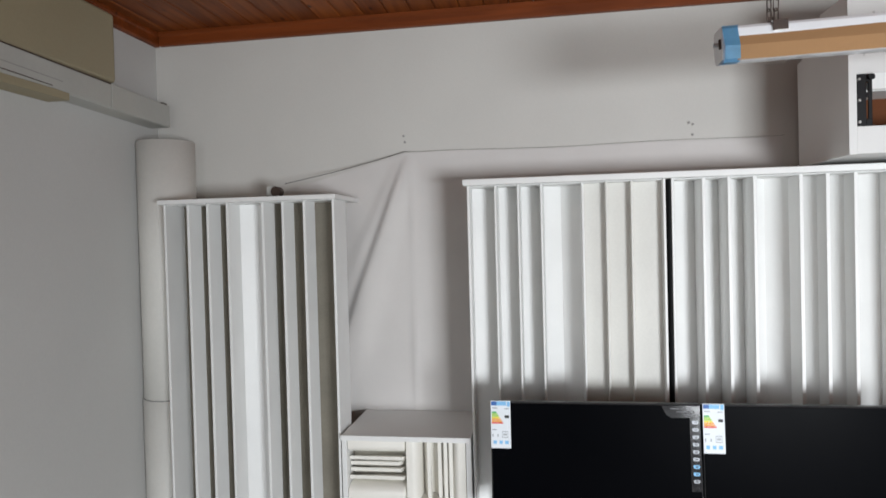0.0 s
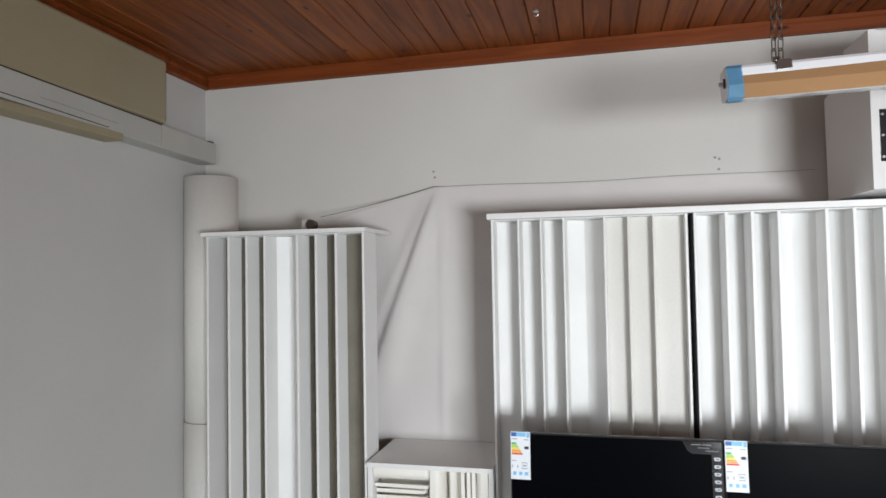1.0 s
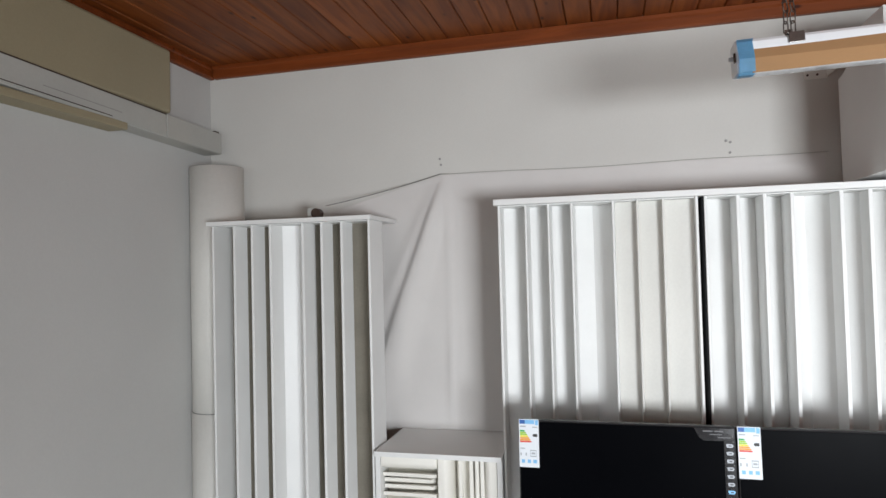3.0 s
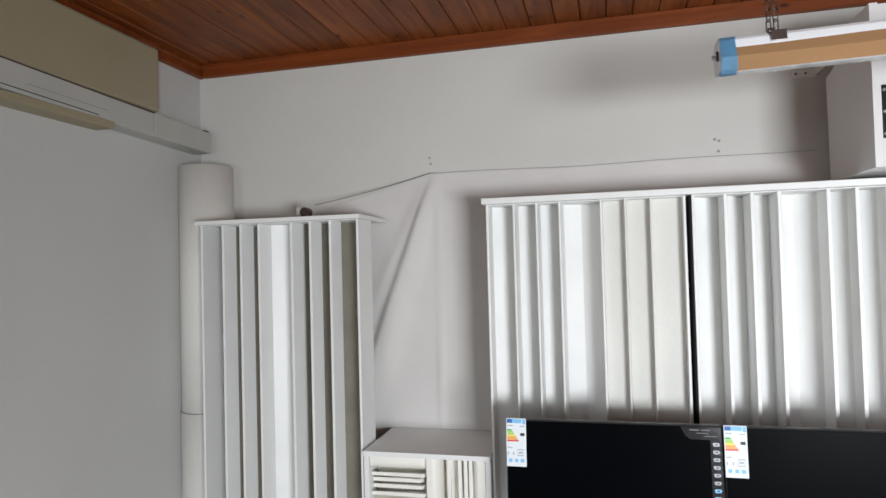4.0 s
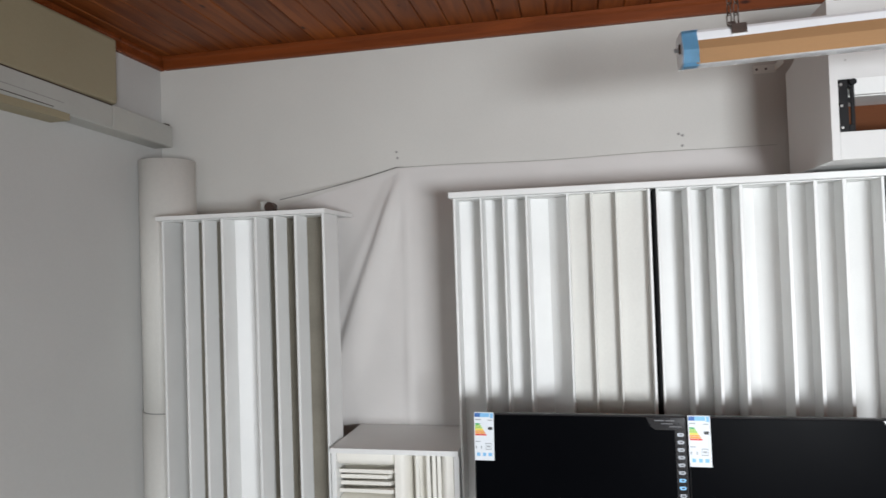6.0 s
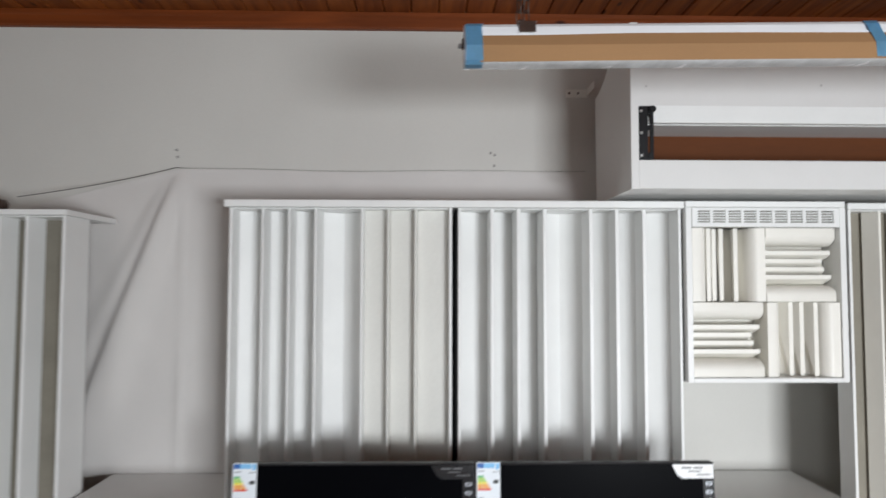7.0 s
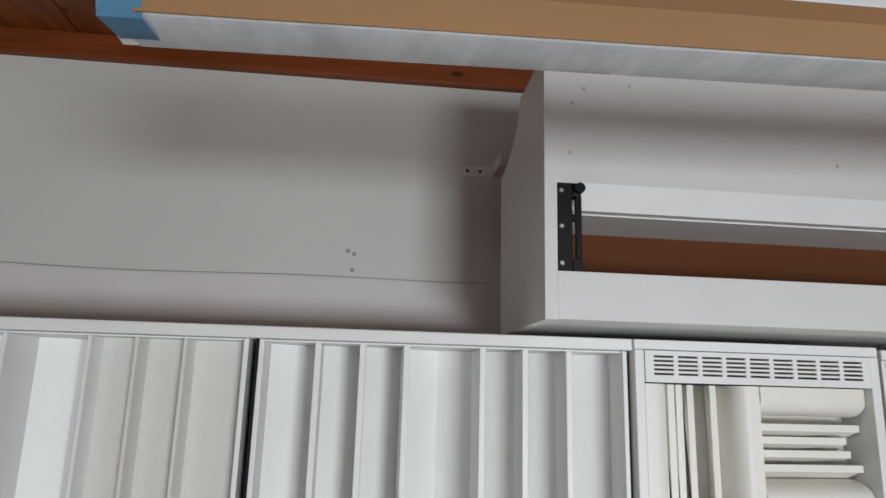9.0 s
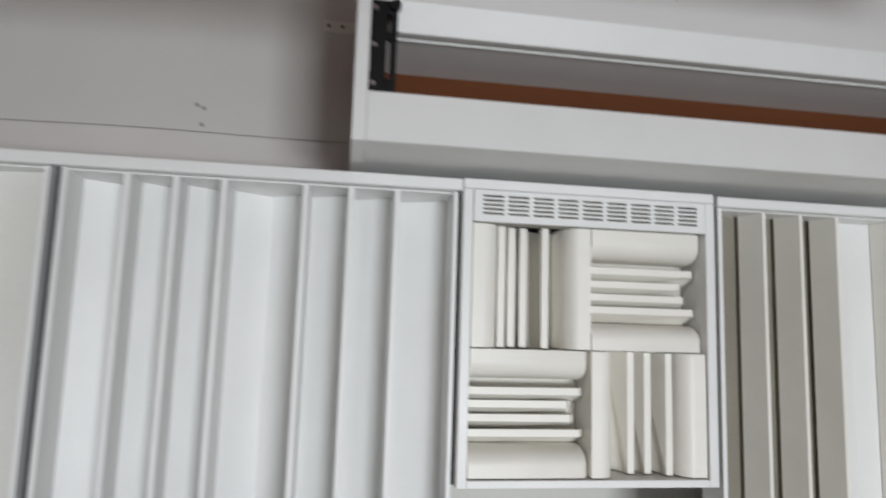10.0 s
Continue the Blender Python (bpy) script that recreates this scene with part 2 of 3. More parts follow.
def rod(at, r, length, axis="z", seg=24, r2=None):
    return add_rod(bmesh.new(), at, r, length, axis, seg, r2)


# ---- the room ----
floor = finish("floor", box((WALL_W - 0.2, WALL_S - 0.3, -0.1), (WALL_E + 0.2, WALL_N + 0.2, 0)), M_FLOOR)
tagged(floor, "pale whitewashed oak laminate floor of the room", "floor", kind="structure")
wn = finish("wall_north", box((WALL_W - 0.2, WALL_N, 0), (WALL_E + 0.2, WALL_N + 0.2, CEIL + 0.03)), M_WALL)
tagged(wn, "matt off-white plaster wall behind the diffusers", "wall", kind="structure")
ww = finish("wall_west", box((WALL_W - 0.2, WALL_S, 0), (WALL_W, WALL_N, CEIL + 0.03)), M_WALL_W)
tagged(ww, "plain matt plaster wall, toned darker for its shade", "wall", kind="structure")
we = finish("wall_east", box((WALL_E, WALL_S, 0), (WALL_E + 0.2, WALL_N, CEIL + 0.03)), M_WALL_S)
tagged(we, "plain matt white plaster wall", "wall", kind="structure")
bm = bmesh.new()
left = WALL_W - 0.2
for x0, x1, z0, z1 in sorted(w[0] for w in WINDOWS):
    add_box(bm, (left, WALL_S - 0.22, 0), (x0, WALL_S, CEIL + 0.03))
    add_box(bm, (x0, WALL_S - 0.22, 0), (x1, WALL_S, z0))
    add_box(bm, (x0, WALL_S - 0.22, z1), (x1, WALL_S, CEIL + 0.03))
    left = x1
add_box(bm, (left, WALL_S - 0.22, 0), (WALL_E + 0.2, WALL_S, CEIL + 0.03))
tagged(finish("wall_south", bm, M_WALL_S), "white plaster wall with a window opening and an added fill opening", "wall", kind="structure")

# windows behind the walk, out of view; the second is added only to carry the fill
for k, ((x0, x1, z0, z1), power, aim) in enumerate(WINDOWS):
    win = thing("window_%d" % (k + 1), (x0, WALL_S - 0.1, z0), "unseen white framed two-pane window placed to let light in", "window", kind="structure")
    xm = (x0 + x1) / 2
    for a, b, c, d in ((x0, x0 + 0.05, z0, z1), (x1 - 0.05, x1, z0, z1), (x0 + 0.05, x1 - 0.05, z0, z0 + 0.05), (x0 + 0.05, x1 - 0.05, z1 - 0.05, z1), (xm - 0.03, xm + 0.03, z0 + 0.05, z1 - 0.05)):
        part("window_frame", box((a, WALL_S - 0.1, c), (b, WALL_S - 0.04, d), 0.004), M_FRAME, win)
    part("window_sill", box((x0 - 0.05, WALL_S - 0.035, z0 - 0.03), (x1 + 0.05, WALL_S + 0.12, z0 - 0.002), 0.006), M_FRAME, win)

# ceiling: tongue-and-groove boards, one mesh
bm = bmesh.new()
pw, gap = 0.085, 0.0025
x = WALL_W - 0.02
while x < WALL_E:
    dz = random.uniform(-0.0008, 0.0008)
    ch = 0.003
    z0 = CEIL + dz
    add_prism(bm, [(x, z0 + ch), (x + ch, z0), (x + pw - gap - ch, z0), (x + pw - gap, z0 + ch), (x + pw - gap, z0 + 0.016), (x, z0 + 0.016)], WALL_S, WALL_N, "y")
    x += pw
ceiling = finish("ceiling", bm, M_PINE)
tagged(ceiling, "reddish varnished knotty pine tongue-and-groove ceiling boards", "ceiling", kind="structure")
tagged(finish("ceiling_backing", box((WALL_W - 0.2, WALL_S - 0.2, CEIL + 0.017), (WALL_E + 0.2, WALL_N + 0.2, CEIL + 0.12)), M_BROWN), "dark boards above the pine ceiling", "ceiling", kind="structure")


def cornice():
    """Profile of a pine ceiling trim: depth, height below the ceiling."""
    return [(0, 0), (0.026, 0), (0.026, -0.012), (0.020, -0.018), (0.020, -0.044), (0.016, -0.050), (0, -0.050)]


bm = prism([(WALL_N - d, CEIL + h - 0.001) for d, h in cornice()], WALL_W + 0.027, WALL_E, "x")
tagged(finish("trim_north", bm, M_TRIM), "reddish varnished pine trim along the ceiling", "trim", kind="structure")
bm = prism([(WALL_W + d, CEIL + h - 0.001) for d, h in cornice()], WALL_S, WALL_N, "y")
tagged(finish("trim_west", bm, M_TRIM), "reddish varnished pine trim along the ceiling", "trim", kind="structure")

# fabric stretched over the wall behind the panels
def cloth():
    bm = bmesh.new()
    nx, nz = 150, 110
    x0, x1, zb = -0.80, 0.90, 0.35
    grid = []
    px, pz, qx, qz = -0.354, 1.985, -0.581, 1.36
    ln = math.hypot(qx - px, qz - pz)
    ux, uz = (qx - px) / ln, (qz - pz) / ln
    for i in range(nx + 1):
        col = []
        x = x0 + (x1 - x0) * i / nx
        if x < -0.36:
            top = 2.0 - (-0.36 - x) * 0.262
        else:
            top = 2.0 + 0.0022 * math.sin((x + 0.36) * 9) - 0.004 * math.sin((x + 0.36) * 2.4)
        for j in range(nz + 1):
            z = zb + (top - zb) * j / nz
            d = 0.0045 + 0.0012 * math.sin(x * 17 + z * 3) + 0.0012 * noise.noise((x * 9, z * 4, 2))
            a = (x - px) * ux + (z - pz) * uz
            c = (x - px) * -uz + (z - pz) * ux
            if a > -0.02:
                grow = min(1, (a + 0.02) / 0.15)
                wide = 0.011 + 0.016 * min(1, max(0, a) / 0.5)
                d += 0.025 * grow * math.exp(-(c / (wide * (2.1 if c > 0 else 0.75))) ** 2) + 0.009 * grow * math.exp(-((c + 0.075 * (0.25 + a)) / (wide * 1.3)) ** 2) + 0.010 * grow * math.exp(-((c - 0.055 * (0.3 + a)) / (wide * 1.6)) ** 2)
            d += 0.005 * math.exp(-((x + 0.335) / 0.012) ** 2) * min(1, max(0, (top - z) / 0.1)) * (1 + 0.5 * math.sin(z * 11))
            d += 0.002 * math.exp(-((top - z) / 0.006) ** 2)
            col.append(bm.verts.new((x, WALL_N - d, z)))
        grid.append(col)
    for i in range(nx):
        for j in range(nz):
            bm.faces.new((grid[i][j], grid[i + 1][j], grid[i + 1][j + 1], grid[i][j + 1]))
    # hem: the edge turned back to the wall
    def rim(line):
        a = [bm.verts.new(v.co) for v in line]
        b = [bm.verts.new((v.co.x, WALL_N - 0.0004, v.co.z)) for v in line]
        for i in range(len(a) - 1):
            bm.faces.new((a[i], a[i + 1], b[i + 1], b[i]))
    rim([c[-1] for c in grid]), rim([c[0] for c in grid]), rim(grid[0]), rim(grid[-1])
    return bm


ob = finish("wall_cloth", cloth(), M_CLOTH, smooth=True)
tagged(ob, "white cotton cloth pinned to the wall with a diagonal fold", "cloth")


def tube(name, points, r, mat, parent=None):
    cu = bpy.data.curves.new(name, "CURVE")
    cu.dimensions, cu.bevel_depth, cu.bevel_resolution = "3D", r, 2
    sp = cu.splines.new("POLY")
    sp.points.add(len(points) - 1)
    for p, q in zip(sp.points, points):
        p.co, p.radius = (*q, 1), 0.65 if q[0] > -0.36 else 1.9
    cu.materials.append(mat)
    ob = new(name, cu)
    if parent is not None:
        ob.parent = parent
        ob.matrix_parent_inverse = Matrix.Translation(-parent.location)
    return ob


string = [(-0.76 + 0.4 * k / 8, WALL_N - 0.010 - 0.12 * (1 - k / 8) ** 2, 1.897 + 0.108 * k / 8) for k in range(9)]
string += [(-0.36 + 1.27 * k / 30, WALL_N - 0.010, 2.003 + 0.0022 * math.sin(1.27 * k / 30 * 9) - 0.004 * math.sin(1.27 * k / 30 * 2.4)) for k in range(1, 31)]
tagged(tube("string", string, 0.0007, M_CORD), "thin dark grey string carrying the cloth's top hem", "string")

# plugs and screw holes left in the wall
for px, pz in ((-0.362, 2.062), (-0.358, 2.040), (0.625, 2.052), (0.612, 2.058), (0.623, 2.018)):
    bm = rod((px, WALL_N - 0.0015, pz), 0.0042, 0.004, "y", 10)
    tagged(finish("wall_plug", bm, M_PLUG), "small grey plugged screw hole in the wall", "wall plug", "old screw holes in the wall")

# round duct in the corner
duct = thing("duct_pipe", (-1.2125, 2.302, 0), "cream painted round duct standing in the corner", "pipe")
part("upper_pipe", rod((-1.2125, 2.302, (2.062 + 1.15) / 2), 0.0985, 2.062 - 1.15, seg=64), M_PIPE, duct)
part("lower_pipe", rod((-1.2125, 2.302, 0.575), 0.1022, 1.15, seg=64), M_PIPE, duct)
part("collar", rod((-1.2125, 2.302, 1.1515), 0.0996, 0.003, seg=64), M_PLUG, duct, "dark joint between the two pipe lengths")
for ob in duct.children:
    for f in ob.data.polygons:
        f.use_smooth = abs(f.normal.z) < 0.5

# yellowed unit and trunking high on the west wall
unit = thing("wall_unit", (WALL_W, 1.0, 2.2), "yellowed beige plastic unit mounted high on the wall", "wall unit")
part("casing", box((WALL_W, -0.6, 2.2265), (-1.2425, 2.085, 2.452), 0.012, 3), M_YELLOW, unit)
part("lower_lip", box((WALL_W, -0.6, 2.126), (-1.2405, 1.868, 2.150), 0.003), M_YELLOW, unit)


def sag(bm):
    """The trunking drops slightly towards the corner."""
    for v in bm.verts:
        v.co.z += (2.372 - v.co.y) * 0.027
    return bm


trunk = thing("cable_trunking", (WALL_W, 2.37, 2.13), "worn white plastic cable trunking sagging along the wall", "trunking")
part("channel", sag(box((WALL_W + 0.0005, 0.2, 2.1295), (-1.2425, 2.372, 2.2105), 0.003)), M_TRUNK, trunk)
part("lid", sag(box((-1.2423, 0.2, 2.134), (-1.2385, 2.05, 2.207), 0.0015)), M_TRUNK, trunk)
part("lid", sag(box((-1.2423, 2.053, 2.131), (-1.2375, 2.374, 2.210), 0.0015)), M_TRUNK, trunk)
part("seam", sag(box((-1.2423, 0.2, 2.2072), (-1.2384, 2.05, 2.2104))), M_DARKHOLE, trunk, "dark seam above the lid")
part("seam", sag(box((-1.2384, 0.2, 2.1385), (-1.2378, 1.80, 2.1412))), M_DARKHOLE, trunk, "dark seam under the lid")
part("seam", sag(box((-1.2384, 1.55, 2.160), (-1.2380, 1.84, 2.1625))), M_PLUG, trunk)
part("lid_clip", box((-1.262, 2.345, 2.211), (-1.246, 2.372, 2.219), 0.001), M_DARKHOLE, trunk)


# ---- diffuser panels ----
FINS = (0.087, 0.157, 0.227, 0.350, 0.420, 0.493)


def well_panel(at, width, height, depth, label, fin=0.007, deep=0.086, hollow=False, taper=0.0, yellowed=9, shift=0.0, trim=0.0, group="well diffuser panels"):
    """A tall sound diffuser: two sides, six thin fins, slanted well bottoms that deepen towards the middle."""
    x0, y0, z0 = at
    e = thing("diffuser_panel", at, label, "diffuser panel", group)
    k = (width + trim) / 0.595
    side = 0.008
    zt = z0 + height
    part("side_panel", box((x0, y0, z0), (x0 + side, y0 + depth, zt), 0.0015), M_WHITE, e)
    part("side_panel", box((x0 + width - side, y0, z0), (x0 + width, y0 + depth, zt), 0.0015), M_WHITE, e)
    # a hollow panel's cavity shade is put into its back's colour
    part("back_panel", box((x0 + side, y0 + depth - 0.008, z0), (x0 + width - side, y0 + depth, zt)), M_SHADE_BACK if hollow else M_WHITE, e, "back toned dark for the shade in the wells" if hollow else "")
    part("top_panel", box((x0 + side, y0 + 0.006, zt - 0.003), (x0 + width - side, y0 + depth - 0.009, zt - 0.0005)), M_WHITE, e)
    edges = [side] + [f * k + shift for f in FINS] + [width - side]
    for f in edges[1:-1]:
        fx = x0 + f
        fd = deep + (0 if hollow else 0.04)
        ta, tb = max(0, -taper) * fd, max(0, taper) * fd
        o = [(fx - fin / 2, y0 + 0.003), (fx - fin / 2 + 0.001, y0 + 0.002), (fx + fin / 2 - 0.001, y0 + 0.002), (fx + fin / 2, y0 + 0.003), (fx + fin / 2 + tb, y0 + fd), (fx - fin / 2 - ta, y0 + fd)]
        part("fin", prism(o, z0, zt - 0.0035, "z"), M_CREAM if taper < 0 else M_AGED if f >= 0.4 * k and yellowed < 9 else M_WHITE, e)
    for i in range(7):
        if hollow and i != 3:
            continue
        a = x0 + edges[i] + (0.0005 if i == 0 else fin / 2)
        b = x0 + edges[i + 1] - (0.0005 if i == 6 else fin / 2)
        if i == 3:
            mid = (a + b) / 2
            fall, rear = min(0.034, depth - deep - 0.012), min(0.045, depth - deep - 0.0085)
            o = [(a, y0 + deep), (mid, y0 + deep + fall), (b, y0 + deep), (b, y0 + deep + rear), (a, y0 + deep + rear)]
        elif i < 3:
            o = [(a, y0 + deep - 0.022), (b, y0 + deep + 0.020), (b, y0 + deep + 0.036), (a, y0 + deep + 0.036)]
        elif i >= yellowed:
            o = [(a, y0 + 0.044), (b, y0 + 0.034), (b, y0 + 0.120), (a, y0 + 0.120)]
        else:
            o = [(a, y0 + deep + 0.018), (b, y0 + deep - 0.020), (b, y0 + deep + 0.036), (a, y0 + deep + 0.036)]
        part("well_bottom", prism(o, z0 + 0.002, zt - 0.0035, "z"), M_AGED if i >= yellowed else M_WHITE, e)
    return e


FRONT = 2.130
well_panel((-0.106, FRONT, 0), 0.5870, 1.852, 0.25, "white well diffuser panel with thin fins and slightly yellowed wells", 0.006, taper=0.06, yellowed=4, trim=0.005)
well_panel((0.497, FRONT, 0), 0.597, 1.852, 0.25, "white lacquered well diffuser panel with stout fins beside a black gap", 0.010, shift=0.004)
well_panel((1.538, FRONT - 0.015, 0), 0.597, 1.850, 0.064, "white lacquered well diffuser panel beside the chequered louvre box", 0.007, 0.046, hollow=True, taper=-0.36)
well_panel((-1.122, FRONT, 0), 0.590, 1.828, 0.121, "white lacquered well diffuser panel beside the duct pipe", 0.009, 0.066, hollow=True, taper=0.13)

tagged(finish("top_board", box((-0.118, FRONT - 0.012, 1.8525), (1.106, 2.385, 1.8715), 0.002), M_WHITE), "long white lacquered board lying on two diffuser panels", "board")
tagged(finish("top_board", box((1.534, FRONT - 0.022, 1.8505), (2.15, 2.195, 1.8675), 0.002), M_WHITE), "short white lacquered board lying on a diffuser panel", "board")
tagged(finish("top_board", prism([(-1.136, FRONT - 0.012), (-0.524, FRONT - 0.012), (-0.524, 2.385), (-1.105, 2.385), (-1.105, 2.20), (-1.136, 2.20)], 1.8285, 1.8425, "z"), M_WHITE), "thin white board lying on the diffuser panel beside the duct", "board")
# black strip added inside the gap so that it reads dark
tagged(finish("felt_strip", box((0.4915, FRONT + 0.003, 0), (0.4968, FRONT + 0.24, 1.852)), M_GAP_DARK), "narrow black strip added to darken the gap between two diffuser panels", "strip")

# the shaded gaps on both sides of the box, filled with black strips
for fx, w in ((1.0945, 0.004), (1.5285, 0.009)):
    tagged(finish("felt_strip", box((fx, FRONT + 0.006, 1.394), (fx + w, FRONT + 0.17, 1.849)), M_GAP_DARK), "narrow black strip standing for the dark gap beside the louvre box", "strip")


# ---- chequered louvre boxes ----
def tile(parent, cx, cz, s, y0, turn, mat, spots=(0.335, 0.445, 0.555, 0.665)):
    """One square of the louvre box: two rounded blocks and fins between them, turned by quarters."""
    h = s / 2
    plain = turn % 2 == 1
    m = Matrix.Translation((cx, y0, cz)) @ Matrix.Rotation(turn * math.pi / 2, 4, "Y")
    back = box((-h, 0.075, -h), (h, 0.082, h))
    bmesh.ops.transform(back, matrix=m, verts=back.verts)
    base = part("tile", back, mat, parent)

    def put(name, bm, smooth=False):
        bmesh.ops.transform(bm, matrix=m, verts=bm.verts)
        ob = part(name, bm, mat, base)
        if smooth:
            for f in ob.data.polygons:
                f.use_smooth = True
        return ob

    def block(z_in, z_out):
        """Rounded bar along x: flush at the outer edge, curving back towards the middle; its free end is rounded off too."""
        bm = bmesh.new()
        rows = []
        n = 14
        for e in range(7):
            ta = e / 6 * math.pi / 2
            cut = 0.020 * (1 - math.cos(ta)) if e and not plain else 0
            xx = (h - 0.0285 + 0.028 * e / 6 if plain else h - 0.018 + 0.017 * math.sin(ta)) if e else -h + 0.0005
            sink = cut
            row = []
            for i in range(n + 1):
                t = i / n
                if t < 0.35:
                    zz, yy = z_out + (z_in - z_out) * t * 1.2, 0.002
                else:
                    a = (t - 0.35) / 0.65 * math.pi / 2
                    zz = z_out + (z_in - z_out) * (0.42 + 0.58 * math.sin(a))
                    yy = 0.002 + 0.045 * (1 - math.cos(a))
                row.append(bm.verts.new((xx, min(yy + sink, 0.073), zz)))
            row.append(bm.verts.new((xx, 0.0745, z_in)))
            row.append(bm.verts.new((xx, 0.0745, z_out)))
            rows.append(row)
        # rows: start flush, then the straight run, then the rounded end
        for a, b in zip(rows, rows[1:]):
            for i in range(len(a)):
                j = (i + 1) % len(a)
                bm.faces.new((a[i], a[j], b[j], b[i]))
        bm.faces.new(rows[0]), bm.faces.new(rows[-1][::-1])
        bmesh.ops.recalc_face_normals(bm, faces=bm.faces)
        for ed in bm.edges:
            ed.smooth = ed.calc_face_angle(0) < 0.6
        put("rounded_block", bm, True)

    block(h - 0.245 * s, h - 0.0005)
    block(-h + 0.225 * s, -h + 0.0005)
    for f, fr, end in zip(spots, (0.018, 0.030, 0.030, 0.018), (0.002, 0.018, 0.012, 0.001)):
        z = h - f * s
        t = 0.0056
        if plain:
            end = -0.011
        o = [(-h + 0.001, fr), (h - end - 0.012, fr), (h - 0.001 if plain else h - end, fr + 0.018), (h - 0.001 if plain else h - end - 0.010, 0.0745), (-h + 0.001, 0.0745)]
        bm = bmesh.new()
        lo = [bm.verts.new((u, v, z - t - (0.020 if v > 0.06 else 0))) for u, v in o]
        hi = [bm.verts.new((u, v, z + t - (0.020 if v > 0.06 else 0))) for u, v in o]
        bm.faces.new(lo), bm.faces.new(hi[::-1])
        for i in range(len(o)):
            j = (i + 1) % len(o)
            bm.faces.new((lo[i], lo[j], hi[j], hi[i]))
        put("fin", bm)


def louvre_box(at, width, height, depth, label, vent=True, mat=M_CREAM, stand=False):
    x0, y0, z0 = at
    e = thing("louvre_box", at, label, "diffuser box", "chequered louvre boxes")
    b = 0.016
    zt = z0 + height
    part("side_board", box((x0, y0, z0), (x0 + b, y0 + depth, zt - 0.0165), 0.0015), M_WHITE, e)
    part("side_board", box((x0 + width - b, y0, z0), (x0 + width, y0 + depth, zt - 0.0165), 0.0015), M_WHITE, e)
    part("top_board", box((x0, y0 - (0 if vent else 0.010), zt - 0.016), (x0 + width, y0 + depth, zt), 0.0015), M_WHITE, e)
    part("bottom_board", box((x0 + b, y0, z0), (x0 + width - b, y0 + depth, z0 + 0.012), 0.0015), M_WHITE, e)
    part("back_board", box((x0 + b, y0 + depth - 0.006, z0 + 0.012), (x0 + width - b, y0 + depth, zt - 0.0165)), M_WHITE, e)
    s = (width - 2 * b - 0.002) / 2
    ztop = zt - 0.0165
    if vent:
        # grille plate with nine groups of five slots
        vx0, vx1, vz0, vz1 = x0 + b + 0.001, x0 + width - b - 0.001, ztop - 0.052, ztop - 0.001
        bm = bmesh.new()
        n, sw, g = 9, 0.034, 0.0075
        pad = (vx1 - vx0 - n * sw - (n - 1) * g) / 2
        rows, sh, sg = 5, 0.0036, 0.0034
        zb = (vz0 + vz1) / 2 - (rows * sh + (rows - 1) * sg) / 2 + 0.002
        zz = zb + rows * sh + (rows - 1) * sg
        y1 = y0 + 0.004
        add_box(bm, (vx0, y0 - 0.001, zz), (vx1, y1, vz1)), add_box(bm, (vx0, y0 - 0.001, vz0), (vx1, y1, zb))
        add_box(bm, (vx0, y0 - 0.001, zb), (vx0 + pad, y1, zz)), add_box(bm, (vx1 - pad, y0 - 0.001, zb), (vx1, y1, zz))
        for i in range(n):
            a = vx0 + pad + i * (sw + g)
            if i < n - 1:
                add_box(bm, (a + sw, y0 - 0.001, zb), (a + sw + g, y1, zz))
            for r in range(rows - 1):
                add_box(bm, (a, y0 - 0.001, zb + sh + r * (sh + sg)), (a + sw, y1, zb + (r + 1) * (sh + sg)))
        grille = part("vent_grille", bm, M_WHITE, e, "white grille with nine groups of slots")
        # toned dark to stand for the shade behind the slots
        part("grille_backing", box((vx0, y0 + 0.030, vz0), (vx1, y0 + 0.034, vz1)), M_SHADE_BACK, e)
        ztop = vz0 - 0.001
    sv = (ztop - z0 - 0.013) / 2
    zc1, zc2 = ztop - sv / 2, ztop - sv * 1.5
    xc1, xc2 = x0 + b + 0.001 + s / 2, x0 + b + 0.001 + s * 1.5
    m = min(s, sv) - 0.001
    if vent:
        turns = ((xc1, zc1, 3), (xc2, zc1, 0), (xc1, zc2, 0), (xc2, zc2, 1))
    else:
        turns = ((xc1, ztop - m / 2, 0), (xc2, ztop - m / 2, 1), (xc1, ztop - m * 1.5, 1), (xc2, ztop - m * 1.5, 0))
    for k, (cx, cz, t) in enumerate(turns):
        tile(e, cx, cz, m, y0 + 0.003, t, mat, ((0.26, 0.36, 0.46, 0.63) if k < 2 else (0.29, 0.45, 0.60)) if t % 2 else (0.335, 0.445, 0.555, 0.665))
    return e


louvre_box((1.099, FRONT - 0.020, 1.393), 0.429, 0.478, 0.20, "cream chequered louvre diffuser box with a slotted grille, mounted between panels")
louvre_box((1.0985, FRONT - 0.020, 0), 0.430, 1.080, 0.30, "white louvre diffuser box standing low beside a monitor", vent=False)
louvre_box((-0.5255, FRONT - 0.012, 0), 0.414, 1.078, 0.295, "white louvre diffuser box standing between two panels", vent=False)

# small socket on the panel beside the duct
sock = thing("cable_socket", (-0.745, 2.20, 1.8425), "small white cable socket with a dark hole", "socket")
part("body", box((-0.785, 2.19, 1.8427), (-0.757, 2.22, 1.884), 0.004), M_TRUNK, sock)
part("dark_insert", rod((-0.748, 2.195, 1.862), 0.017, 0.03, "y", 20), M_DARKHOLE, sock, "dark brown round insert")
part("bracket", box((-0.757, 2.182, 1.8427), (-0.722, 2.21, 1.8475), 0.001), M_DARKHOLE, sock)

